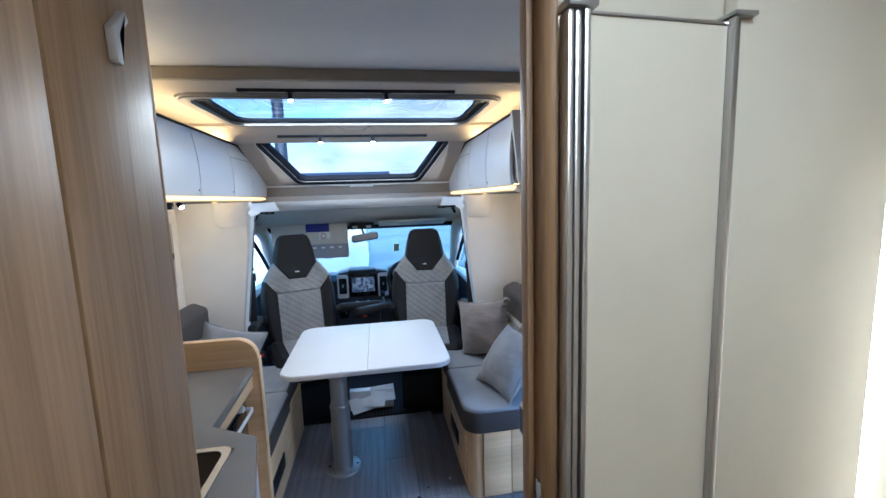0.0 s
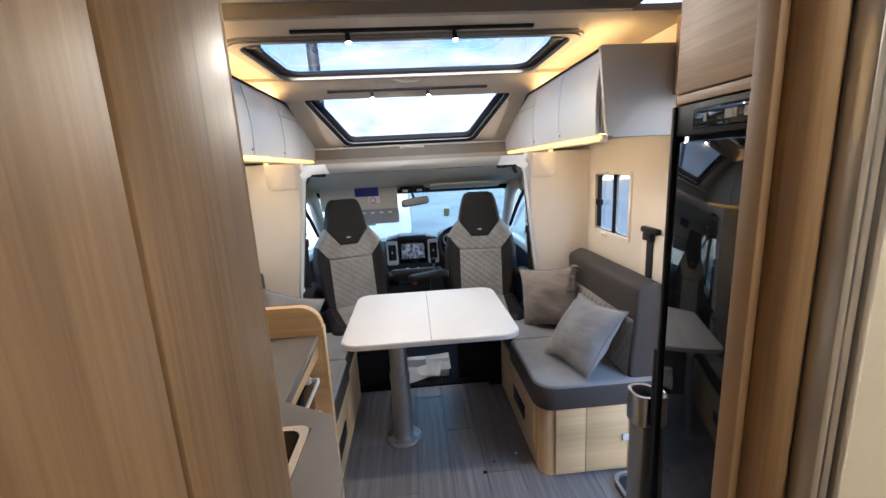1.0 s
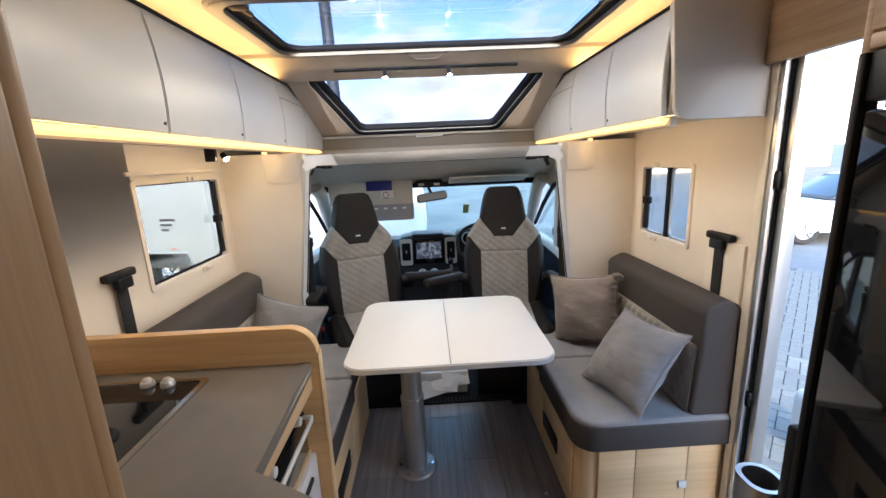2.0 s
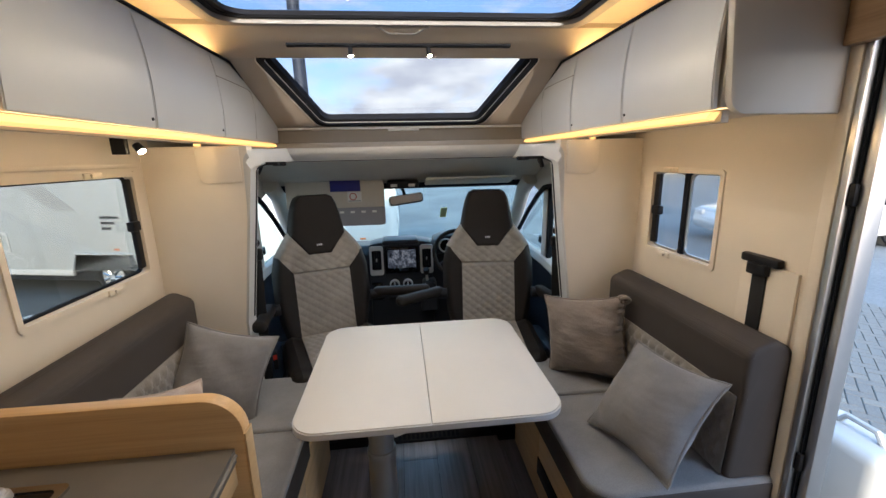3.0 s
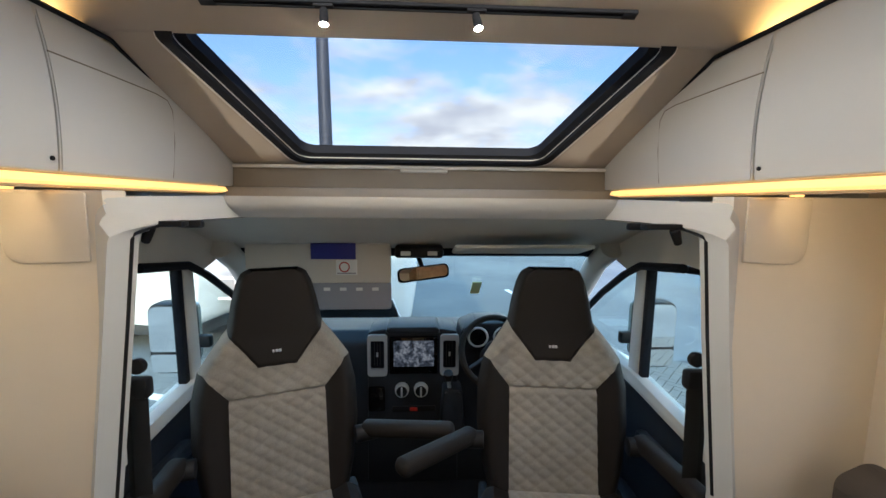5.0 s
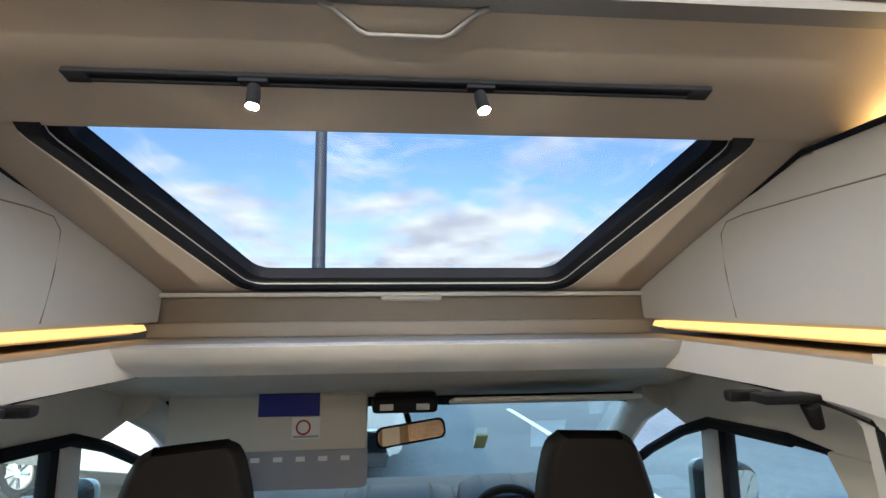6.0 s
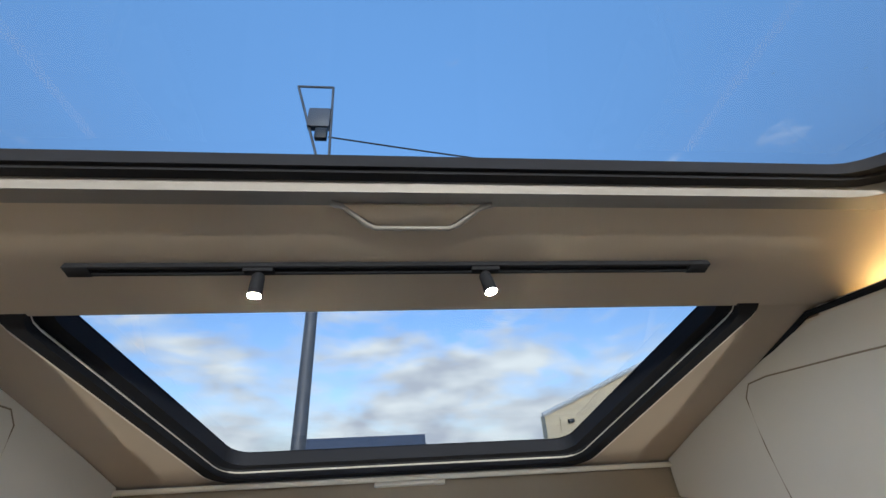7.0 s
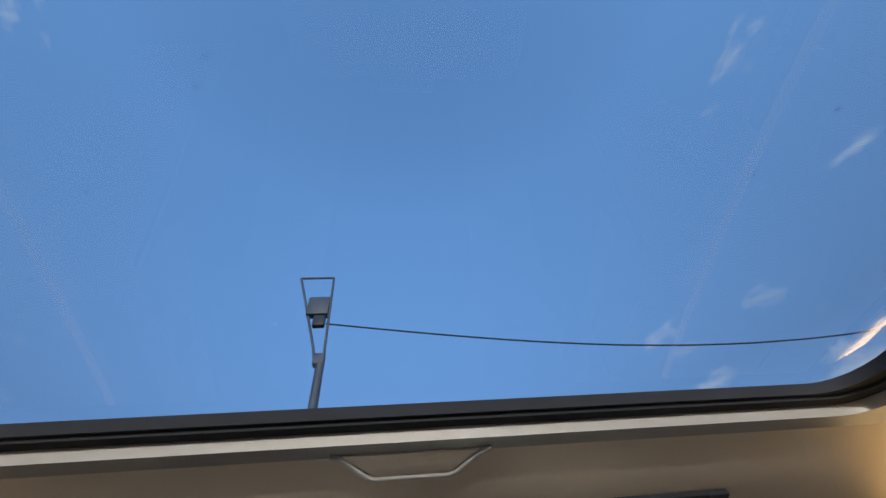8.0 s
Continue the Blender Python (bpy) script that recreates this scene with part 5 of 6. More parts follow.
def soft_cushion(tf):
    bm = box(-0.27, 0.27, -0.50, 0.02, 0.36, 0.535)
    bmesh.ops.subdivide_edges(bm, edges=bm.edges, cuts=10, use_grid_fill=True)
    r = 0.06
    for v in bm.verts:
        p = v.co - Vector((0, -0.24, 0.4475))
        q = Vector((max(-0.27 + r, min(0.27 - r, p.x)), max(-0.26 + r, min(0.26 - r, p.y)), max(-0.0875 + r, min(0.0875 - r, p.z))))
        d = p - q
        if d.length > 1e-9:
            p = q + d.normalized() * r
        if p.z > 0 and abs(p.x) > 0.17:
            p.z += 0.022 * min(1, (abs(p.x) - 0.17) / 0.05)
        v.co = p + Vector((0, -0.24, 0.4475))
    bmesh.ops.transform(bm, matrix=tf, verts=bm.verts)
    return bm


cab_seat(-0.493, 3.305, 20, "swivelled passenger seat in quilted grey fabric with black bolsters", (-12, 58))
cab_seat(0.492, 3.31, -7, "swivelled driver seat in quilted grey fabric with black bolsters", (-42, 8))

# headlining, falling towards the windscreen
roof_prof = [(3.425, 1.538), (3.50, 1.515), (3.66, 1.462), (3.84, 1.392), (3.90, 1.352), (3.925, 1.39), (3.66, 1.52), (3.425, 1.577)]
structure("cab_headlining", prism(roof_prof, "x", -0.94, 0.94), "plastic_in", "grey moulded cab headlining", "headlining")
for s, side in ((-1, "left"), (1, "right")):
    structure("cab_roof_corner_" + side, prism([(s * 0.745, 2.952), (s * 0.94, 2.952), (s * 0.94, 3.423), (s * 0.665, 3.423)], "z", 1.536, 1.577), "plastic_in", "grey moulded cab roof corner", "headlining")
structure("cab_roof_panel", box(-1.1, 1.1, 3.67, 3.98, 1.586, 1.60), "plastic", "pale outer cab roof", "roof")

# windscreen and front pillars
WS_T, WS_B = Vector((0, 3.90, 1.350)), Vector((0, 4.62, 0.80))
ws = thing("windscreen", (0, 4.6, 0.8), "raked clear windscreen with a dark edge", "windscreen", kind="structure")
d_ws = (WS_B - WS_T).normalized()
n_ws = Vector((0, -d_ws.z, d_ws.y))
WSM = Matrix(((1, 0, 0, 0), (0, d_ws.y, n_ws.y, WS_T.y), (0, d_ws.z, n_ws.z, WS_T.z), (0, 0, 0, 1)))
ws_len = (WS_B - WS_T).length
p = part("pane", prism(rounded([(-0.87, -0.02), (0.87, -0.02), (0.99, ws_len), (-0.99, ws_len)], 0.05, 4), "z", 0.0, 0.005, tf=WSM), "pane", ws, "clear pane")
p.visible_shadow = False
part("edge_band", ring(rounded([(-0.90, -0.05), (0.90, -0.05), (1.02, ws_len + 0.04), (-1.02, ws_len + 0.04)], 0.05, 4), rounded([(-0.855, 0.012), (0.855, 0.012), (0.96, ws_len - 0.02), (-0.96, ws_len - 0.02)], 0.06, 4), "z", -0.010, -0.003, tf=WSM), "black", ws, "black edge band")
part("sticker", box(0.285, 0.335, 0.30, 0.44, -0.018, -0.011, tf=WSM), plain("yellow_notice", (0.62, 0.60, 0.25), 0.6), ws, "small yellow sticker")

# cab doors: lower panel, window opening, quarter light, frame
DX = 0.955
for s, side in ((-1, "1"), (1, "2")):
    dr = thing("cab_door_" + side, (s * DX, 3.4, 0), "grey cab side with dark door card, window and quarter light", "cab door", kind="structure")
    lower = [(2.93, -0.05), (4.05, -0.05), (4.62, 0.30), (4.62, 0.80), (4.0, 0.845), (3.62, 0.845), (3.15, 0.775), (2.93, 0.775)]
    part("door_card", prism(lower, "x", s * DX, s * (DX + 0.05)), "dash", dr, "dark door card")
    part("sill_strip", prism([(2.95, 0.74), (3.60, 0.80), (4.25, 0.82), (4.25, 0.86), (3.62, 0.862), (2.95, 0.792)], "x", s * (DX - 0.03), s * (DX + 0.045), 0.008), "plastic", dr, "pale grey window sill")
    part("upper_frame", prism([(2.93, 1.36), (3.30, 1.385), (3.60, 1.345), (3.70, 1.30), (3.82, 1.33), (3.88, 1.375), (3.66, 1.50), (3.42, 1.57), (2.93, 1.57)], "x", s * (DX - 0.02), s * (DX + 0.04)), "plastic_in", dr, "grey roof rail")
    part("front_pillar", tube([(s * 0.892, 3.78, 1.392), (s * 0.886, 3.92, 1.305), (s * 0.905, 4.06, 1.195), (s * 0.94, 4.32, 0.995), (s * 0.965, 4.60, 0.80)], 0.055, 12), "plastic_in", dr, "grey front pillar")
    part("pillar_seal", tube([(s * 0.925, 3.30, 1.372), (s * 0.925, 3.58, 1.338), (s * 0.93, 3.72, 1.275), (s * 0.94, 3.95, 1.14), (s * 0.95, 4.22, 0.95)], 0.017, 8), "black", dr, "black curved seal")
    part("mid_post", prism([(3.585, 0.84), (3.665, 0.84), (3.645, 1.34), (3.575, 1.345)], "x", s * (DX - 0.012), s * (DX + 0.035), 0.008), "plastic", dr, "pale quarter light post")
    part("window_channel", prism([(3.555, 0.82), (3.585, 0.82), (3.575, 1.35), (3.545, 1.35)], "x", s * (DX - 0.006), s * (DX + 0.03), 0.004), "black", dr, "black window channel")
    part("top_channel", tube([(s * DX, 2.95, 1.352), (s * DX, 3.25, 1.37), (s * DX, 3.56, 1.345)], 0.013, 8), "black", dr)
    part("rear_post", prism([(2.93, 0.76), (3.02, 0.76), (3.05, 0.95), (3.16, 1.25), (3.22, 1.375), (2.93, 1.40)], "x", s * (DX - 0.03), s * (DX + 0.04), 0.01), "plastic_in", dr, "grey rear post")
    pane = part("side_glass", prism([(3.0, 0.80), (3.57, 0.83), (3.56, 1.36), (3.18, 1.375)], "x", s * (DX + 0.015), s * (DX + 0.020)), "pane", dr, "clear side glass")
    pane.visible_shadow = False
    q = part("quarter_glass", prism([(3.66, 0.85), (4.30, 0.87), (3.78, 1.27), (3.65, 1.33)], "x", s * (DX + 0.015), s * (DX + 0.020)), "pane", dr, "clear quarter glass")
    q.visible_shadow = False
    part("door_pull", box(s * (DX - 0.06), s * (DX - 0.005), 3.15, 3.50, 0.60, 0.66, 0.02), "dash", dr)
    part("pocket", box(s * (DX - 0.09), s * (DX - 0.005), 3.0, 3.65, 0.12, 0.34, 0.03), "dash", dr)
    # belt reel and strap on the rear post
    xs_b = 0.80 if s > 0 else -0.765
    belt = thing("seat_belt", (s * 0.88, 2.98, 0.5), "black cab belt hanging beside the opening", "seat belt", "cab belts")
    part("webbing", tube([(xs_b, 3.03, 1.12), (xs_b + s * 0.01, 3.03, 0.80), (xs_b + s * 0.02, 3.04, 0.45), (xs_b + s * 0.03, 3.05, 0.30)], 0.024, 8, 0.15), "belt", belt)
    part("webbing_tail", tube([(xs_b + s * 0.03, 3.04, 1.08), (xs_b + s * 0.05, 3.06, 0.7), (xs_b + s * 0.05, 3.08, 0.5)], 0.022, 8, 0.15), "belt", belt)
    part("guide", join(box(xs_b - 0.03, xs_b + 0.03, 3.012, 3.05, 1.06, 1.12, 0.012), cyl((xs_b, 3.02, 1.15), (xs_b, 3.04, 1.15), 0.022, n=16, bevel=0.004)), "blackp", belt, "black belt guide")
    # blind rail at the upper corner
    rail = thing("blind_cassette", (s * 0.7, 3.0, 1.5), "black cab blind rail with a grip at the upper corner", "blind", "cab blinds")
    part("rail", box(s * 0.60, s * 0.74, 2.985, 3.02, 1.530, 1.545, 0.003), "blackp", rail)
    part("grip", cyl((s * 0.68, 2.99, 1.53), (s * 0.70, 3.0, 1.49), 0.014, 0.010, 14, 0.003), "blackp", rail)
    part("holder", box(s * 0.575, s * 0.64, 3.03, 3.05, 1.525, 1.545, 0.006), "blackp", rail)
    # outside mirror
    mir = thing("door_mirror", (s * 1.16, 3.80, 0.8), "large white and black door mirror outside the cab window", "mirror", "door mirrors")
    part("housing", prism(rounded(rect(min(s * 1.07, s * 1.255), max(s * 1.07, s * 1.255), 0.79, 1.125), 0.045, 5), "y", 3.80, 3.90, 0.015), "blackp", mir, "black housing")
    part("upper_glass", prism(rounded(rect(min(s * 1.082, s * 1.243), max(s * 1.082, s * 1.243), 0.90, 1.113), [0.012, 0.012, 0.035, 0.035], 5), "y", 3.794, 3.799), "mirror", mir, "mirror glass")
    part("lower_glass", prism(rounded(rect(min(s * 1.082, s * 1.243), max(s * 1.082, s * 1.243), 0.802, 0.888), [0.035, 0.035, 0.012, 0.012], 5), "y", 3.794, 3.799), "mirror", mir, "wide-angle mirror glass")
    part("cap", prism(rounded(rect(min(s * 1.08, s * 1.245), max(s * 1.08, s * 1.245), 0.81, 1.11), 0.04, 5), "y", 3.902, 3.94, 0.012), "carwhite", mir, "white cap")
    part("arm", box(s * 1.0, s * 1.09, 3.84, 3.88, 0.90, 0.96, 0.01), "blackp", mir)

# dashboard
dsh = thing("dashboard", (0, 4.3, 0.3), "dark moulded dashboard with silver vents and a central screen", "dashboard")
# body and stack reach the floor: a dark close-out for the footwell's shade
prof = rounded([(4.10, -0.002), (4.13, 0.62), (4.16, 0.80), (4.24, 0.855), (4.60, 0.825), (4.66, -0.002)], [0, 0.03, 0.05, 0.05, 0.02, 0], 5)
part("body", prism(prof, "x", -0.95, 0.95), "dash", dsh, "dark dashboard body")
part("console", prism(rounded([(-0.30, -0.002), (0.21, -0.002), (0.20, 0.89), (0.12, 0.905), (-0.21, 0.905), (-0.29, 0.89)], 0.02, 4), "y", 4.09, 4.30, 0.008), "dash", dsh, "dark centre stack")
part("stack_hood", prism(rounded([(-0.20, 0.885), (0.11, 0.885), (0.09, 0.925), (-0.18, 0.925)], 0.015, 4), "y", 4.06, 4.26, 0.008), "dash", dsh)
scr = part("screen_bezel", box(-0.172, 0.092, 4.072, 4.092, 0.655, 0.865, 0.006), "gloss", dsh, "gloss black screen bezel")
part("screen", box(-0.150, 0.070, 4.0685, 4.0715, 0.70, 0.845, 0.0), "lcd", scr, "dim lit screen showing a map")
for x0, x1 in ((-0.292, -0.185), (0.105, 0.208)):
    v = part("vent", ring(rounded(rect(x0, x1, 0.645, 0.878), 0.018, 4), rounded(rect(x0 + 0.016, x1 - 0.016, 0.685, 0.845), 0.010, 4), "y", 4.07, 4.10), "silver", dsh, "satin silver vent surround")
    part("vent_back", box(x0 + 0.012, x1 - 0.012, 4.088, 4.094, 0.68, 0.85), "black", v)
    for k in range(3):
        part("vane", box(x0 + 0.035 + k * 0.015, x0 + 0.038 + k * 0.015, 4.076, 4.090, 0.702, 0.833), "blackp", v)
    part("vent_slider", box((x0 + x1) / 2 - 0.005, (x0 + x1) / 2 + 0.005, 4.070, 4.078, 0.755, 0.78, 0.002), "silver", v)
for x in (-0.105, 0.0):
    kn = part("climate_knob", cyl((x, 4.088, 0.565), (x, 4.052, 0.565), 0.040, 0.037, 28, 0.004), "silver", dsh, "silver-rimmed climate knob")
    part("knob_face", cyl((x, 4.053, 0.565), (x, 4.046, 0.565), 0.030, 0.029, 24, 0.002), "blackp", kn)
    part("knob_bar", box(x - 0.005, x + 0.005, 4.036, 4.047, 0.54, 0.592, 0.002), "silver", kn)
part("switch_row", box(-0.16, 0.08, 4.083, 4.092, 0.43, 0.462, 0.003), "blackp", dsh)
part("hazard_switch", box(-0.062, -0.02, 4.078, 4.084, 0.437, 0.456, 0.002), "red", dsh, "red hazard switch")
part("cup_pocket", box(-0.29, -0.20, 4.075, 4.09, 0.44, 0.58, 0.012), "gloss", dsh)
part("gear_console", prism(rounded([(0.10, 0.35), (0.24, 0.35), (0.22, 0.60), (0.12, 0.60)], 0.02, 4), "y", 3.99, 4.12, 0.015), "dash", dsh)
part("gear_lever", cyl((0.155, 4.03, 0.59), (0.145, 3.97, 0.68), 0.011, 0.010, 12), "silver", dsh)
part("gear_knob", cyl((0.145, 3.97, 0.67), (0.142, 3.95, 0.715), 0.022, 0.026, 20, 0.008), "blackp", dsh, "black gear knob")
part("instrument_hood", prism(rounded([(0.20, 0.80), (0.56, 0.80), (0.54, 0.915), (0.46, 0.945), (0.30, 0.945), (0.22, 0.915)], 0.03, 4), "y", 4.06, 4.28, 0.012), "dash", dsh)
for x in (0.31, 0.45):
    dl = part("dial", torus((x, 4.056, 0.868), (0, 1, 0), 0.052, 0.006, 28, 8), "silver", dsh, "silver dial ring")
    part("dial_face", cyl((x, 4.062, 0.868), (x, 4.055, 0.868), 0.05, n=28), "gloss", dl)
papers_d = solo("leaflet", box(0.62, 0.80, 4.28, 4.42, 0.853, 0.858, 0.001), "paper", "white leaflet lying on the dashboard", "leaflet")

wheel = thing("steering_wheel", (0.385, 3.92, 0.83), "black three-spoke steering wheel with silver accents", "steering wheel")
wn_ = Vector((0, -0.86, 0.5)).normalized()
wc = Vector((0.385, 3.93, 0.835))
part("rim", torus(wc, wn_, 0.178, 0.0165, 44, 10), "leather_seat", wheel, "black leather rim")
part("hub", cyl(wc - wn_ * 0.02, wc + wn_ * 0.018, 0.062, 0.055, 28, 0.008), "dash", wheel)
up_w = (Vector((0, 0, 1)) - wn_ * wn_.z).normalized()
for a in (-150, -30, -90):
    dv2 = Vector((1, 0, 0)) * math.cos(radians(a)) + up_w * math.sin(radians(a))
    part("spoke", tube([wc + dv2 * 0.05, wc + dv2 * 0.11 - wn_ * 0.004, wc + dv2 * 0.172], [0.02, 0.015, 0.013], 8, 0.5), "silver" if a == -90 else "dash", wheel)
part("steering_column", cyl(wc - wn_ * 0.02, wc - wn_ * 0.19, 0.045, 0.06, 20, 0.005), "dash", wheel)

# visors, mirror, overhead console
vs = thing("sun_visor", (-0.47, 3.80, 1.2), "lowered cream sun visor with warning card and tinted shade", "sun visor", "sun visors")
part("board", box(-0.80, -0.14, 3.775, 3.795, 1.205, 1.385, 0.008), "visor_board", vs, "pale visor board")
part("shade", prism(rounded(rect(-0.62, -0.14, 1.075, 1.21), 0.02, 4), "y", 3.798, 3.803), "visor_print", vs, "grey tinted shade")
for k in range(5):
    part("shade_mark", box(-0.53 + k * 0.075, -0.50 + k * 0.075, 3.7965, 3.7978, 1.165, 1.180), "paper", vs)
card = part("card", box(-0.503, -0.30, 3.768, 3.7745, 1.318, 1.392, 0.002), "blue", vs, "dark blue printed card")
lab = part("warning_label", box(-0.39, -0.295, 3.7695, 3.7748, 1.245, 1.315, 0.001), "paper", vs, "white warning label")
part("warning_ring", torus((-0.352, 3.769, 1.282), (0, 1, 0), 0.022, 0.003, 20, 6), "red", lab)
part("label_bar", box(-0.385, -0.30, 3.7685, 3.7694, 1.249, 1.256), "grey_print", lab)
part("hinge", cyl((-0.80, 3.79, 1.385), (-0.15, 3.79, 1.385), 0.009, n=12), "plastic", vs)
vs.location += Vector((0, 0.02, 0.016))
v2 = thing("sun_visor", (0.43, 3.6, 1.42), "folded grey sun visor under the headlining", "sun visor", "sun visors")
part("board", box(0.14, 0.74, 3.60, 3.79, 1.383, 1.400, 0.008, tf=Matrix.Translation((0, 3.7, 1.39)) @ Matrix.Rotation(radians(-14), 4, "X") @ Matrix.Translation((0, -3.7, -1.39))), "plastic_in", v2, "grey visor board")
oc = thing("overhead_console", (-0.02, 3.78, 1.36), "black overhead lamp console above the mirror", "console")
part("body", box(-0.12, 0.10, 3.74, 3.85, 1.345, 1.40, 0.015, 3), "blackp", oc)
for x in (-0.07, 0.05):
    part("lens", box(x - 0.022, x + 0.022, 3.734, 3.7405, 1.358, 1.378, 0.003), "plastic", oc)
mr = thing("rear_view_mirror", (0.01, 3.80, 1.28), "black framed rear-view mirror on a short stem", "mirror")
part("housing", box(-0.112, 0.130, 3.800, 3.825, 1.235, 1.302, 0.022, 4), "blackp", mr, "black housing")
part("glass", prism(rounded(rect(-0.104, 0.122, 1.242, 1.296), 0.02, 5), "y", 3.794, 3.7995), "mirror", mr, "mirror glass")
part("stem", cyl((0.01, 3.82, 1.29), (0.0, 3.86, 1.36), 0.011, n=12), "blackp", mr)

mr.rotation_euler = (radians(-13), radians(-6), radians(8))

# step, grille and papers between the seats
st = thing("heater_grille", (0.1, 2.95, 0), "black slotted heater grille in the floor step", "grille")
part("frame", box(-0.28, 0.42, 2.930, 2.985, -0.002, 0.012, 0.003), "blackp", st)
for k in range(14):
    part("slat", box(-0.10 + k * 0.025, -0.085 + k * 0.025, 2.937, 2.978, 0.012, 0.016, 0.001), "black", st)
solo("cardboard_box", box(-0.15, 0.18, 3.06, 3.12, -0.004, 0.15, 0.004), "paper", "white cardboard folder standing on the cab floor", "box")
for k, (x, rz) in enumerate(((-0.06, 25), (0.03, -14), (0.10, 8))):
    solo("paper_sheet", box(-0.09, 0.09, -0.06, 0.06, 0, 0.002, tf=Matrix.Translation((x, 3.03 + 0.012 * k, 0.06 + 0.03 * k)) @ Matrix.Rotation(radians(rz), 4, "Z") @ Matrix.Rotation(radians(38 + 8 * k), 4, "X")), "paper", "loose white sheet leaning on the folder", "paper", "loose sheets")

# ---- outside ----
GZ = -0.62
structure("ground", box(-900, 900, -900, 900, GZ - 0.3, GZ), "asphalt", "dark grey asphalt yard reaching the horizon", "ground")


def wheel_parts(t, x, y, r, s, turn=None):
    tf = turn or Matrix.Identity(4)
    z = GZ + r
    ty = bmesh.new()
    add(ty, torus(tf @ Vector((x, y, z)), (tf.to_3x3() @ Vector((1, 0, 0))), r * 0.8, r * 0.2, 32, 10))
    wh = part("wheel", ty, "tyre", t, "black tyre")
    part("rim", cyl(tf @ Vector((x - 0.03, y, z)), tf @ Vector((x + s * 0.05, y, z)), r * 0.64, r * 0.60, 28, 0.01), "silver", wh, "silver wheel trim")
    for k in range(9):
        a = k * 2 * math.pi / 9
        c0 = Vector((x + s * 0.052, y + math.cos(a) * r * 0.15, z + math.sin(a) * r * 0.15))
        c1 = Vector((x + s * 0.052, y + math.cos(a) * r * 0.54, z + math.sin(a) * r * 0.54))
        part("spoke", tube([tf @ c0, tf @ c1], 0.022, 6), "chrome", wh)


def caravan(x, y, turn, label, rear=4.2, front=1.9, glazed=True):
    """Local y runs along the body; the side that faces us is +x."""
    t = thing("caravan", (x, y, GZ), label, "caravan", "parked caravans")
    tf = Matrix.Translation((x, y, 0)) @ Matrix.Rotation(radians(turn), 4, "Z")
    side = rounded([(-rear, GZ + 0.42), (-0.62, GZ + 0.42), (-0.5, GZ + 0.72), (0.5, GZ + 0.72), (0.62, GZ + 0.42), (front - 0.1, GZ + 0.42), (front, GZ + 1.1), (front - 0.1, GZ + 2.2), (front - 0.5, GZ + 2.62), (-rear + 0.2, GZ + 2.62), (-rear, GZ + 2.3)], [0.1, 0.03, 0.06, 0.06, 0.03, 0.2, 0.3, 0.4, 0.4, 0.3, 0.2], 5)
    part("body", prism(side, "x", -2.25, 0.0, 0.04, 3, tf=tf), "carwhite", t, "glossy white body")
    part("chassis", box(-2.1, -0.15, -rear + 0.3, front - 0.3, GZ + 0.22, GZ + 0.42, 0.02, tf=tf), "cardark", t)
    part("skirt", box(-0.04, 0.006, -rear + 0.1, -0.66, GZ + 0.36, GZ + 0.46, 0.004, tf=tf), "plastic", t)
    part("arch_trim", tube([tf @ Vector((0.008, q[0], q[1])) for q in ((-0.66, GZ + 0.42), (-0.53, GZ + 0.74), (0.53, GZ + 0.74), (0.66, GZ + 0.42))], 0.022, 6), "carwhite", t)
    for a, b in (((-3.9, -2.9),) if glazed else ()):
        w = part("window", box(0.002, 0.02, a, b, GZ + 1.35, GZ + 2.0, 0.05, tf=tf), "carglass", t, "dark window")
    part("hatch", ring(rounded(rect(-2.35, -1.75, GZ + 0.75, GZ + 1.1), 0.03, 3), rounded(rect(-2.31, -1.79, GZ + 0.79, GZ + 1.06), 0.03, 3), "x", 0.001, 0.014, tf=tf), "plastic", t, "pale service hatch")
    part("decal", prism([(-1.35, GZ + 1.85), (-0.75, GZ + 1.45), (-0.35, GZ + 1.45), (-0.85, GZ + 1.85)], "x", 0.001, 0.006, tf=tf), "grey_print", t, "grey slanted stripe decal")
    for k in range(3):
        part("lettering_bar", box(0.001, 0.004, 0.05, 0.38 - 0.08 * k, GZ + 1.32 - 0.09 * k, GZ + 1.36 - 0.09 * k, tf=tf), "cardark", t)
    part("side_marker", box(0.001, 0.01, 0.2, 0.3, GZ + 0.80, GZ + 0.83, tf=tf), "orange", t, "small amber marker")
    wheel_parts(t, -0.12, 0.0, 0.33, 1, tf)
    return t


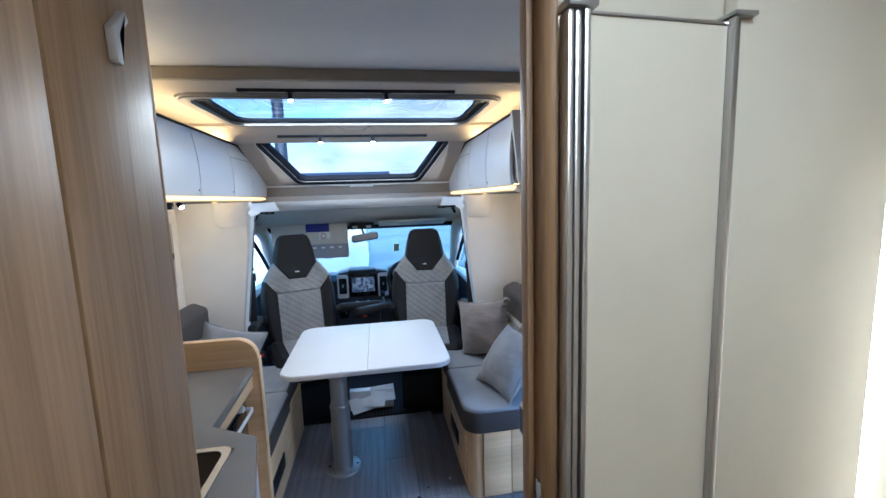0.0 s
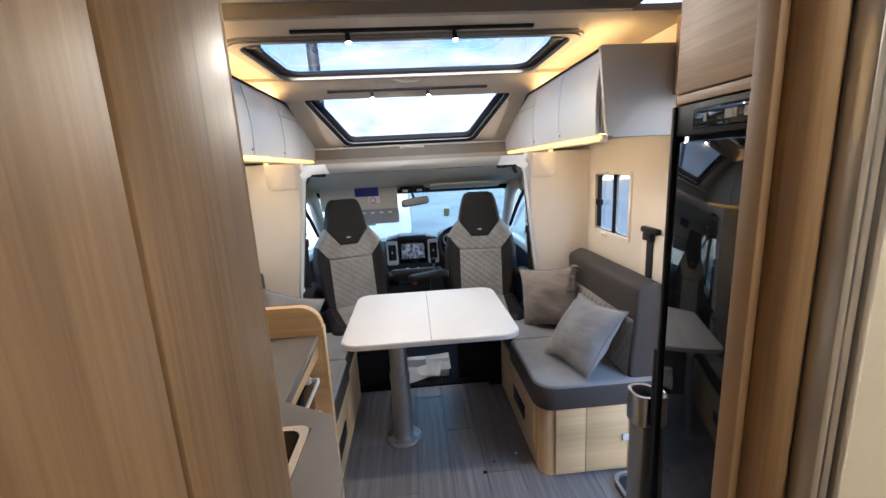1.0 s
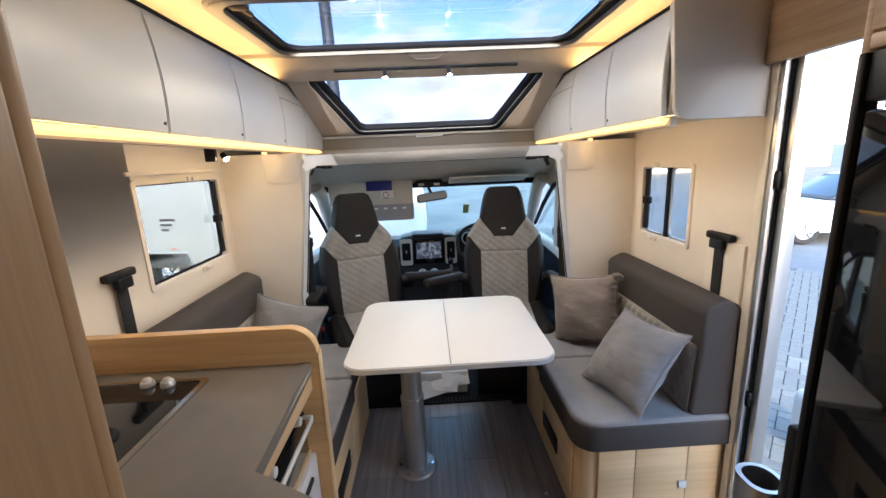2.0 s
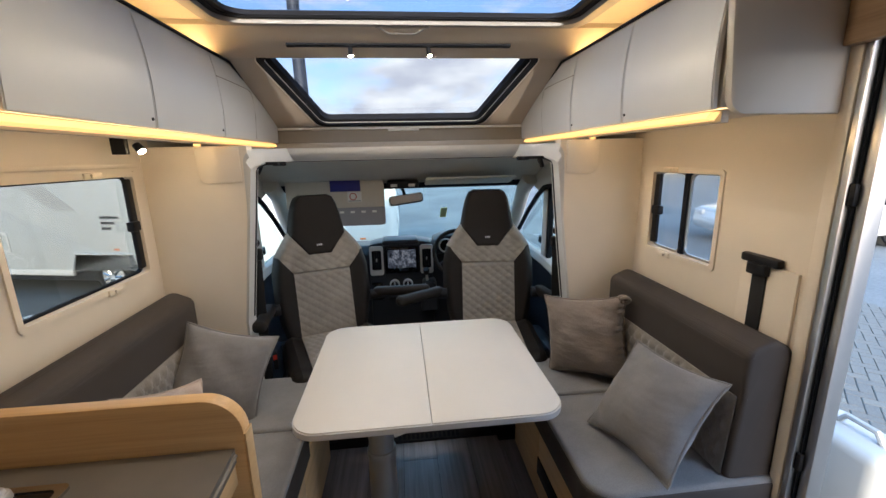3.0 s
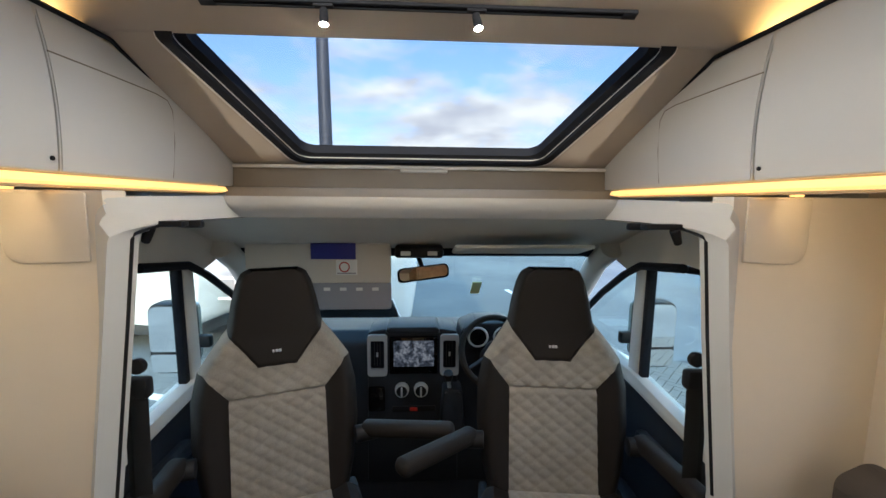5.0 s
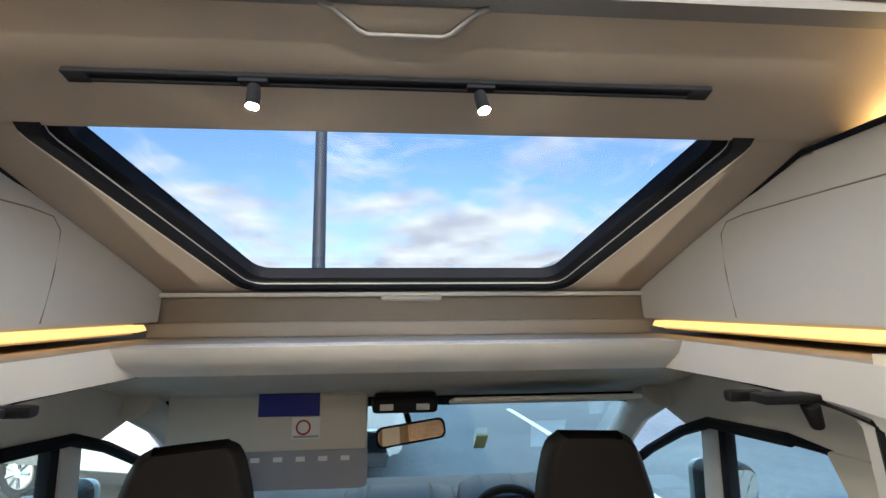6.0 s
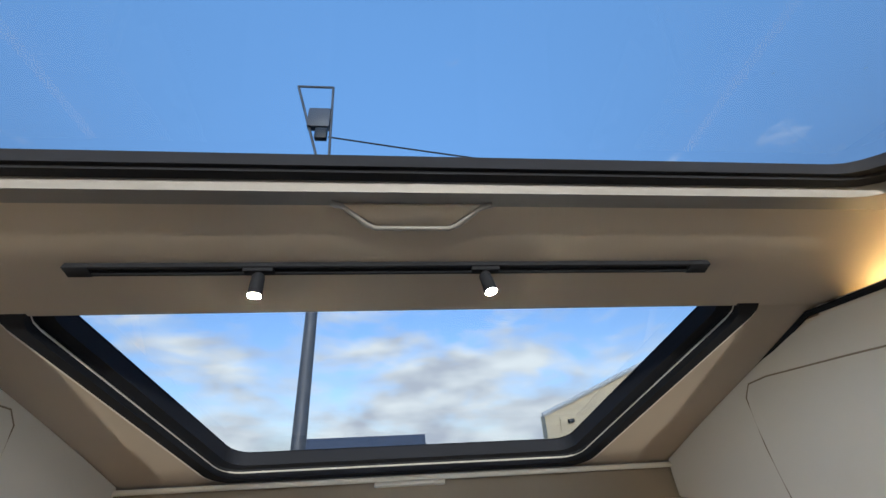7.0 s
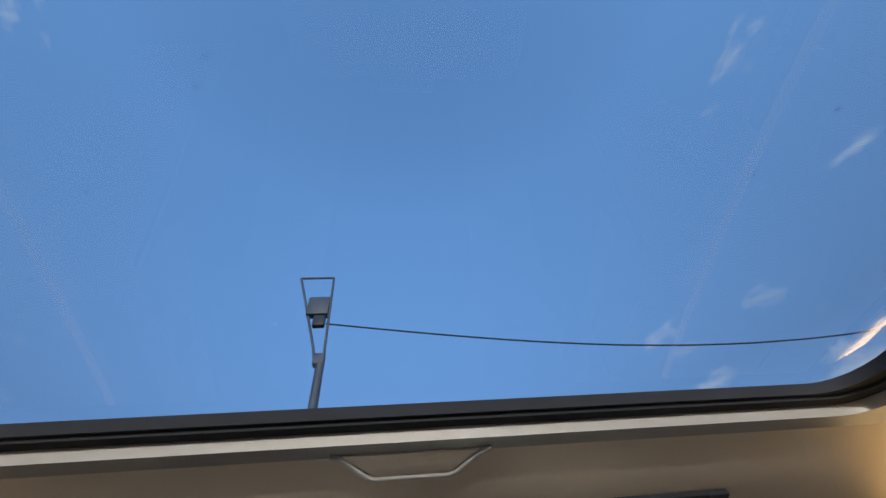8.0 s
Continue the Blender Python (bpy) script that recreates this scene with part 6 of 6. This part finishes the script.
def car(x, y, turn, mat, label):
    t = thing("car", (x, y, GZ), label, "car", "parked cars")
    tf = Matrix.Translation((x, y, 0)) @ Matrix.Rotation(radians(turn), 4, "Z")
    low = rounded([(-2.1, GZ + 0.25), (-2.15, GZ + 0.7), (-1.9, GZ + 0.92), (1.0, GZ + 0.95), (2.0, GZ + 0.75), (2.15, GZ + 0.5), (2.1, GZ + 0.25)], 0.12, 4)
    part("body", prism(low, "x", -0.88, 0.88, 0.07, 3, tf=tf), mat, t)
    cab = rounded([(-1.85, GZ + 0.90), (-1.45, GZ + 1.40), (0.0, GZ + 1.45), (0.95, GZ + 0.92)], [0.05, 0.2, 0.25, 0.05], 4)
    part("glasshouse", prism(cab, "x", -0.74, 0.74, 0.06, 3, tf=tf), "carglass", t, "dark glazing")
    part("roof", prism(rounded([(-1.40, GZ + 1.41), (-0.02, GZ + 1.445), (-0.1, GZ + 1.48), (-1.3, GZ + 1.46)], 0.01, 2), "x", -0.66, 0.66, 0.008, tf=tf), mat, t)
    for sx in (-1, 1):
        for yy in (-1.35, 1.30):
            wheel_parts(t, sx * 0.82, yy, 0.31, sx, tf)
        part("headlamp", box(sx * 0.45, sx * 0.80, 2.05, 2.13, GZ + 0.58, GZ + 0.72, 0.03, tf=tf), "plastic", t)
        part("tail_lamp", box(sx * 0.55, sx * 0.83, -2.16, -2.08, GZ + 0.62, GZ + 0.80, 0.02, tf=tf), "red", t)
    part("number_plate", box(-0.26, 0.26, -2.17, -2.14, GZ + 0.45, GZ + 0.56, 0.004, tf=tf), "grey_print", t)
    return t


caravan(-4.9, 7.95, -103, "white caravan with grey stripes parked in the yard")
caravan(-0.96, 7.95, -90, "white caravan parked ahead of the windscreen", 1.7, 0.9, False)
car(9.6, 9.6, 80, "carwhite", "white hatchback parked across the yard")
car(12.5, 8.0, 15, "cardark", "dark hatchback parked beside the paving")

# tall floodlight mast with its cable
ms = thing("floodlight_mast", (-2.93, 15, GZ), "tall grey steel floodlight mast with a lamp and cable", "mast")
part("pole", cyl((-2.93, 15, GZ), (-3.12, 15.0, 11.9), 0.22, 0.16, 16), "mast", ms, "grey steel pole")
part("ladder_frame", join(tube([(-3.30, 15, 11.7), (-3.52, 15, 12.7), (-4.73, 15, 16.82)], 0.055, 6), tube([(-3.0, 15, 11.7), (-3.06, 15, 12.7), (-3.22, 15, 16.82)], 0.055, 6), tube([(-4.73, 15, 16.82), (-3.22, 15, 16.82)], 0.055, 6)), "mast", ms, "open steel frame")
part("lamp", box(-4.10, -3.18, 14.85, 15.2, 14.35, 15.40, 0.06), "mast", ms, "square floodlight")
part("bracket", box(-3.75, -3.25, 14.9, 15.15, 13.75, 14.345, 0.05), "cardark", ms, "dark lamp bracket")
part("joint", box(-3.40, -2.98, 14.85, 15.15, 11.75, 12.25, 0.04), "mast", ms)
part("cable", tube([(-3.2 + 24.5 * k / 20, 15, 13.88 - 1.86 * math.sin(math.pi * min(1.0, k / 20 * 0.72))) for k in range(21)], 0.035, 6), "cardark", ms, "thin sagging cable")

sheds = thing("warehouse", (24, 40, GZ), "buff clad warehouse with a shallow pitched roof, across the yard", "warehouse")
part("wall", prism([(12.2, GZ), (40, GZ), (40, 9.4), (26, 11.0), (12.2, 5.4)], "y", 40, 41.2), "shed", sheds, "buff sheeted gable wall")
part("verge", tube([(12.0, 39.9, 5.4), (26, 39.9, 11.05), (40, 39.9, 9.4)], 0.22, 6), "plastic", sheds, "pale verge trim")
for k in range(9):
    part("sheeting_rib", box(13.5 + k * 2.4, 13.6 + k * 2.4, 39.93, 39.99, GZ, 5.2 + k * 0.55), "shed", sheds)
part("roof_lamp", box(14.2, 14.7, 39.6, 39.95, 4.7, 5.0, 0.04), "cardark", sheds)
low_b = thing("low_building", (-4, 46, GZ), "low slate-roofed building on the horizon", "building")
part("wall", box(-10, 1.5, 46, 52, GZ, 3.2), "shed", low_b)
part("roof", prism([(45.5, 3.2), (52.5, 3.2), (49, 4.9)], "x", -10.4, 1.9), "slate", low_b, "slate roof")

# door step things
jug = thing("water_container", (2.55, 2.55, GZ), "white polythene water container standing outside the door", "container")
part("body", box(2.45, 2.80, 2.55, 3.05, GZ, GZ + 0.52, 0.07, 4), "container", jug)
part("handle", tube([(2.62, 2.65, GZ + 0.50), (2.62, 2.70, GZ + 0.58), (2.62, 2.86, GZ + 0.58), (2.62, 2.92, GZ + 0.50)], 0.018, 8), "container", jug)
part("cap", cyl((2.62, 2.98, GZ + 0.52), (2.62, 2.98, GZ + 0.56), 0.04, n=20, bevel=0.004), "blue", jug, "blue screw cap")
solo("hookup_cable", tube([(-3.9 - 0.12 * k, 5.6 + 0.34 * k, GZ + 0.012 + 0.02 * math.sin(k)) for k in range(10)], 0.02, 8), "orange", "orange cable lying on the asphalt", "cable")
for k, (x, y, rz, ln) in enumerate(((-3.6, 6.6, 74, 4.2), (2.6, 9.5, 10, 5.0))):
    structure("road_line_" + str(k + 1), box(-0.06, 0.06, -ln / 2, ln / 2, GZ + 0.003, GZ + 0.006, tf=Matrix.Translation((x, y, 0)) @ Matrix.Rotation(radians(rz), 4, "Z")), "paper", "white painted bay line", "road marking")

# ---- pieces last: floor planks and pavers ----
plank = {}
for ix in range(13):
    x0 = XL + 0.002 + ix * 0.176
    x1 = min(x0 + 0.174, XR - 0.002)
    off = (ix * 0.37) % 1.2
    y = -0.99 - off
    while y < 2.925:
        a, b = max(y, -0.99), min(y + 1.2 - 0.002, 2.925)
        if b - a > 0.05 and x1 - x0 > 0.02:
            part("plank", box(x0, x1, a, b, -0.006, 0.0), "floor", floor_ob)
        y += 1.2
for x, y, r in ((0.46, 2.165, 0.006), (0.27, 2.05, 0.008), (0.33, 2.12, 0.004)):
    solo("crumb", box(x - r, x + r * 1.4, y - r, y + r, 0.0, r * 0.7, r * 0.2), "paper" if r > 0.005 and y > 2.1 else "blackp", "tiny scrap lying on the floor", "scrap", "floor scraps")

pave = structure("pavement", box(1.6, 6.4, -0.6, 7.2, GZ + 0.001, GZ + 0.035), "joint", "grey block paving outside the entrance", "pavement")
pm = mesh_of("paver", box(-0.098, 0.098, -0.048, 0.048, 0, 0.028, 0.006, 1), "paver")
rest = bmesh.new()
count = 0
A45 = radians(45)
for i in range(-70, 70):
    for j in range(-40, 40):
        for k in (0, 1):
            # herringbone: a lying and a standing block in each cell
            u, v = i * 0.1 + j * 0.2, i * 0.1 - j * 0.2
            u, v = (u + 0.1, v + 0.05) if k == 0 else (u + 0.05, v + 0.2)
            turn_b = A45 + (0 if k == 0 else math.pi / 2)
            X = 4.0 + u * math.cos(A45) - v * math.sin(A45)
            Y = 3.4 + u * math.sin(A45) + v * math.cos(A45)
            if not (1.7 < X < 6.3 and -0.5 < Y < 7.1):
                continue
            near = X < 4.4 and 1.9 < Y < 4.6
            if near and count < 300:
                ob = new("paver", pm)
                ob.parent = pave
                ob.location = (X, Y, GZ + 0.036)
                ob.rotation_euler = (0, 0, turn_b)
                count += 1
            else:
                m = Matrix.Translation((X, Y, GZ + 0.036)) @ Matrix.Rotation(turn_b, 4, "Z")
                vs_ = [rest.verts.new(m @ Vector((sx * 0.096, sy * 0.046, sz))) for sz in (0, 0.028) for sx, sy in ((-1, -1), (1, -1), (1, 1), (-1, 1))]
                rest.faces.new(vs_[4:])
                for a in range(4):
                    rest.faces.new((vs_[a], vs_[(a + 1) % 4], vs_[4 + (a + 1) % 4], vs_[4 + a]))
rp = part("paver_field", rest, "paver", pave)
tagged(rp, kind="stuff")
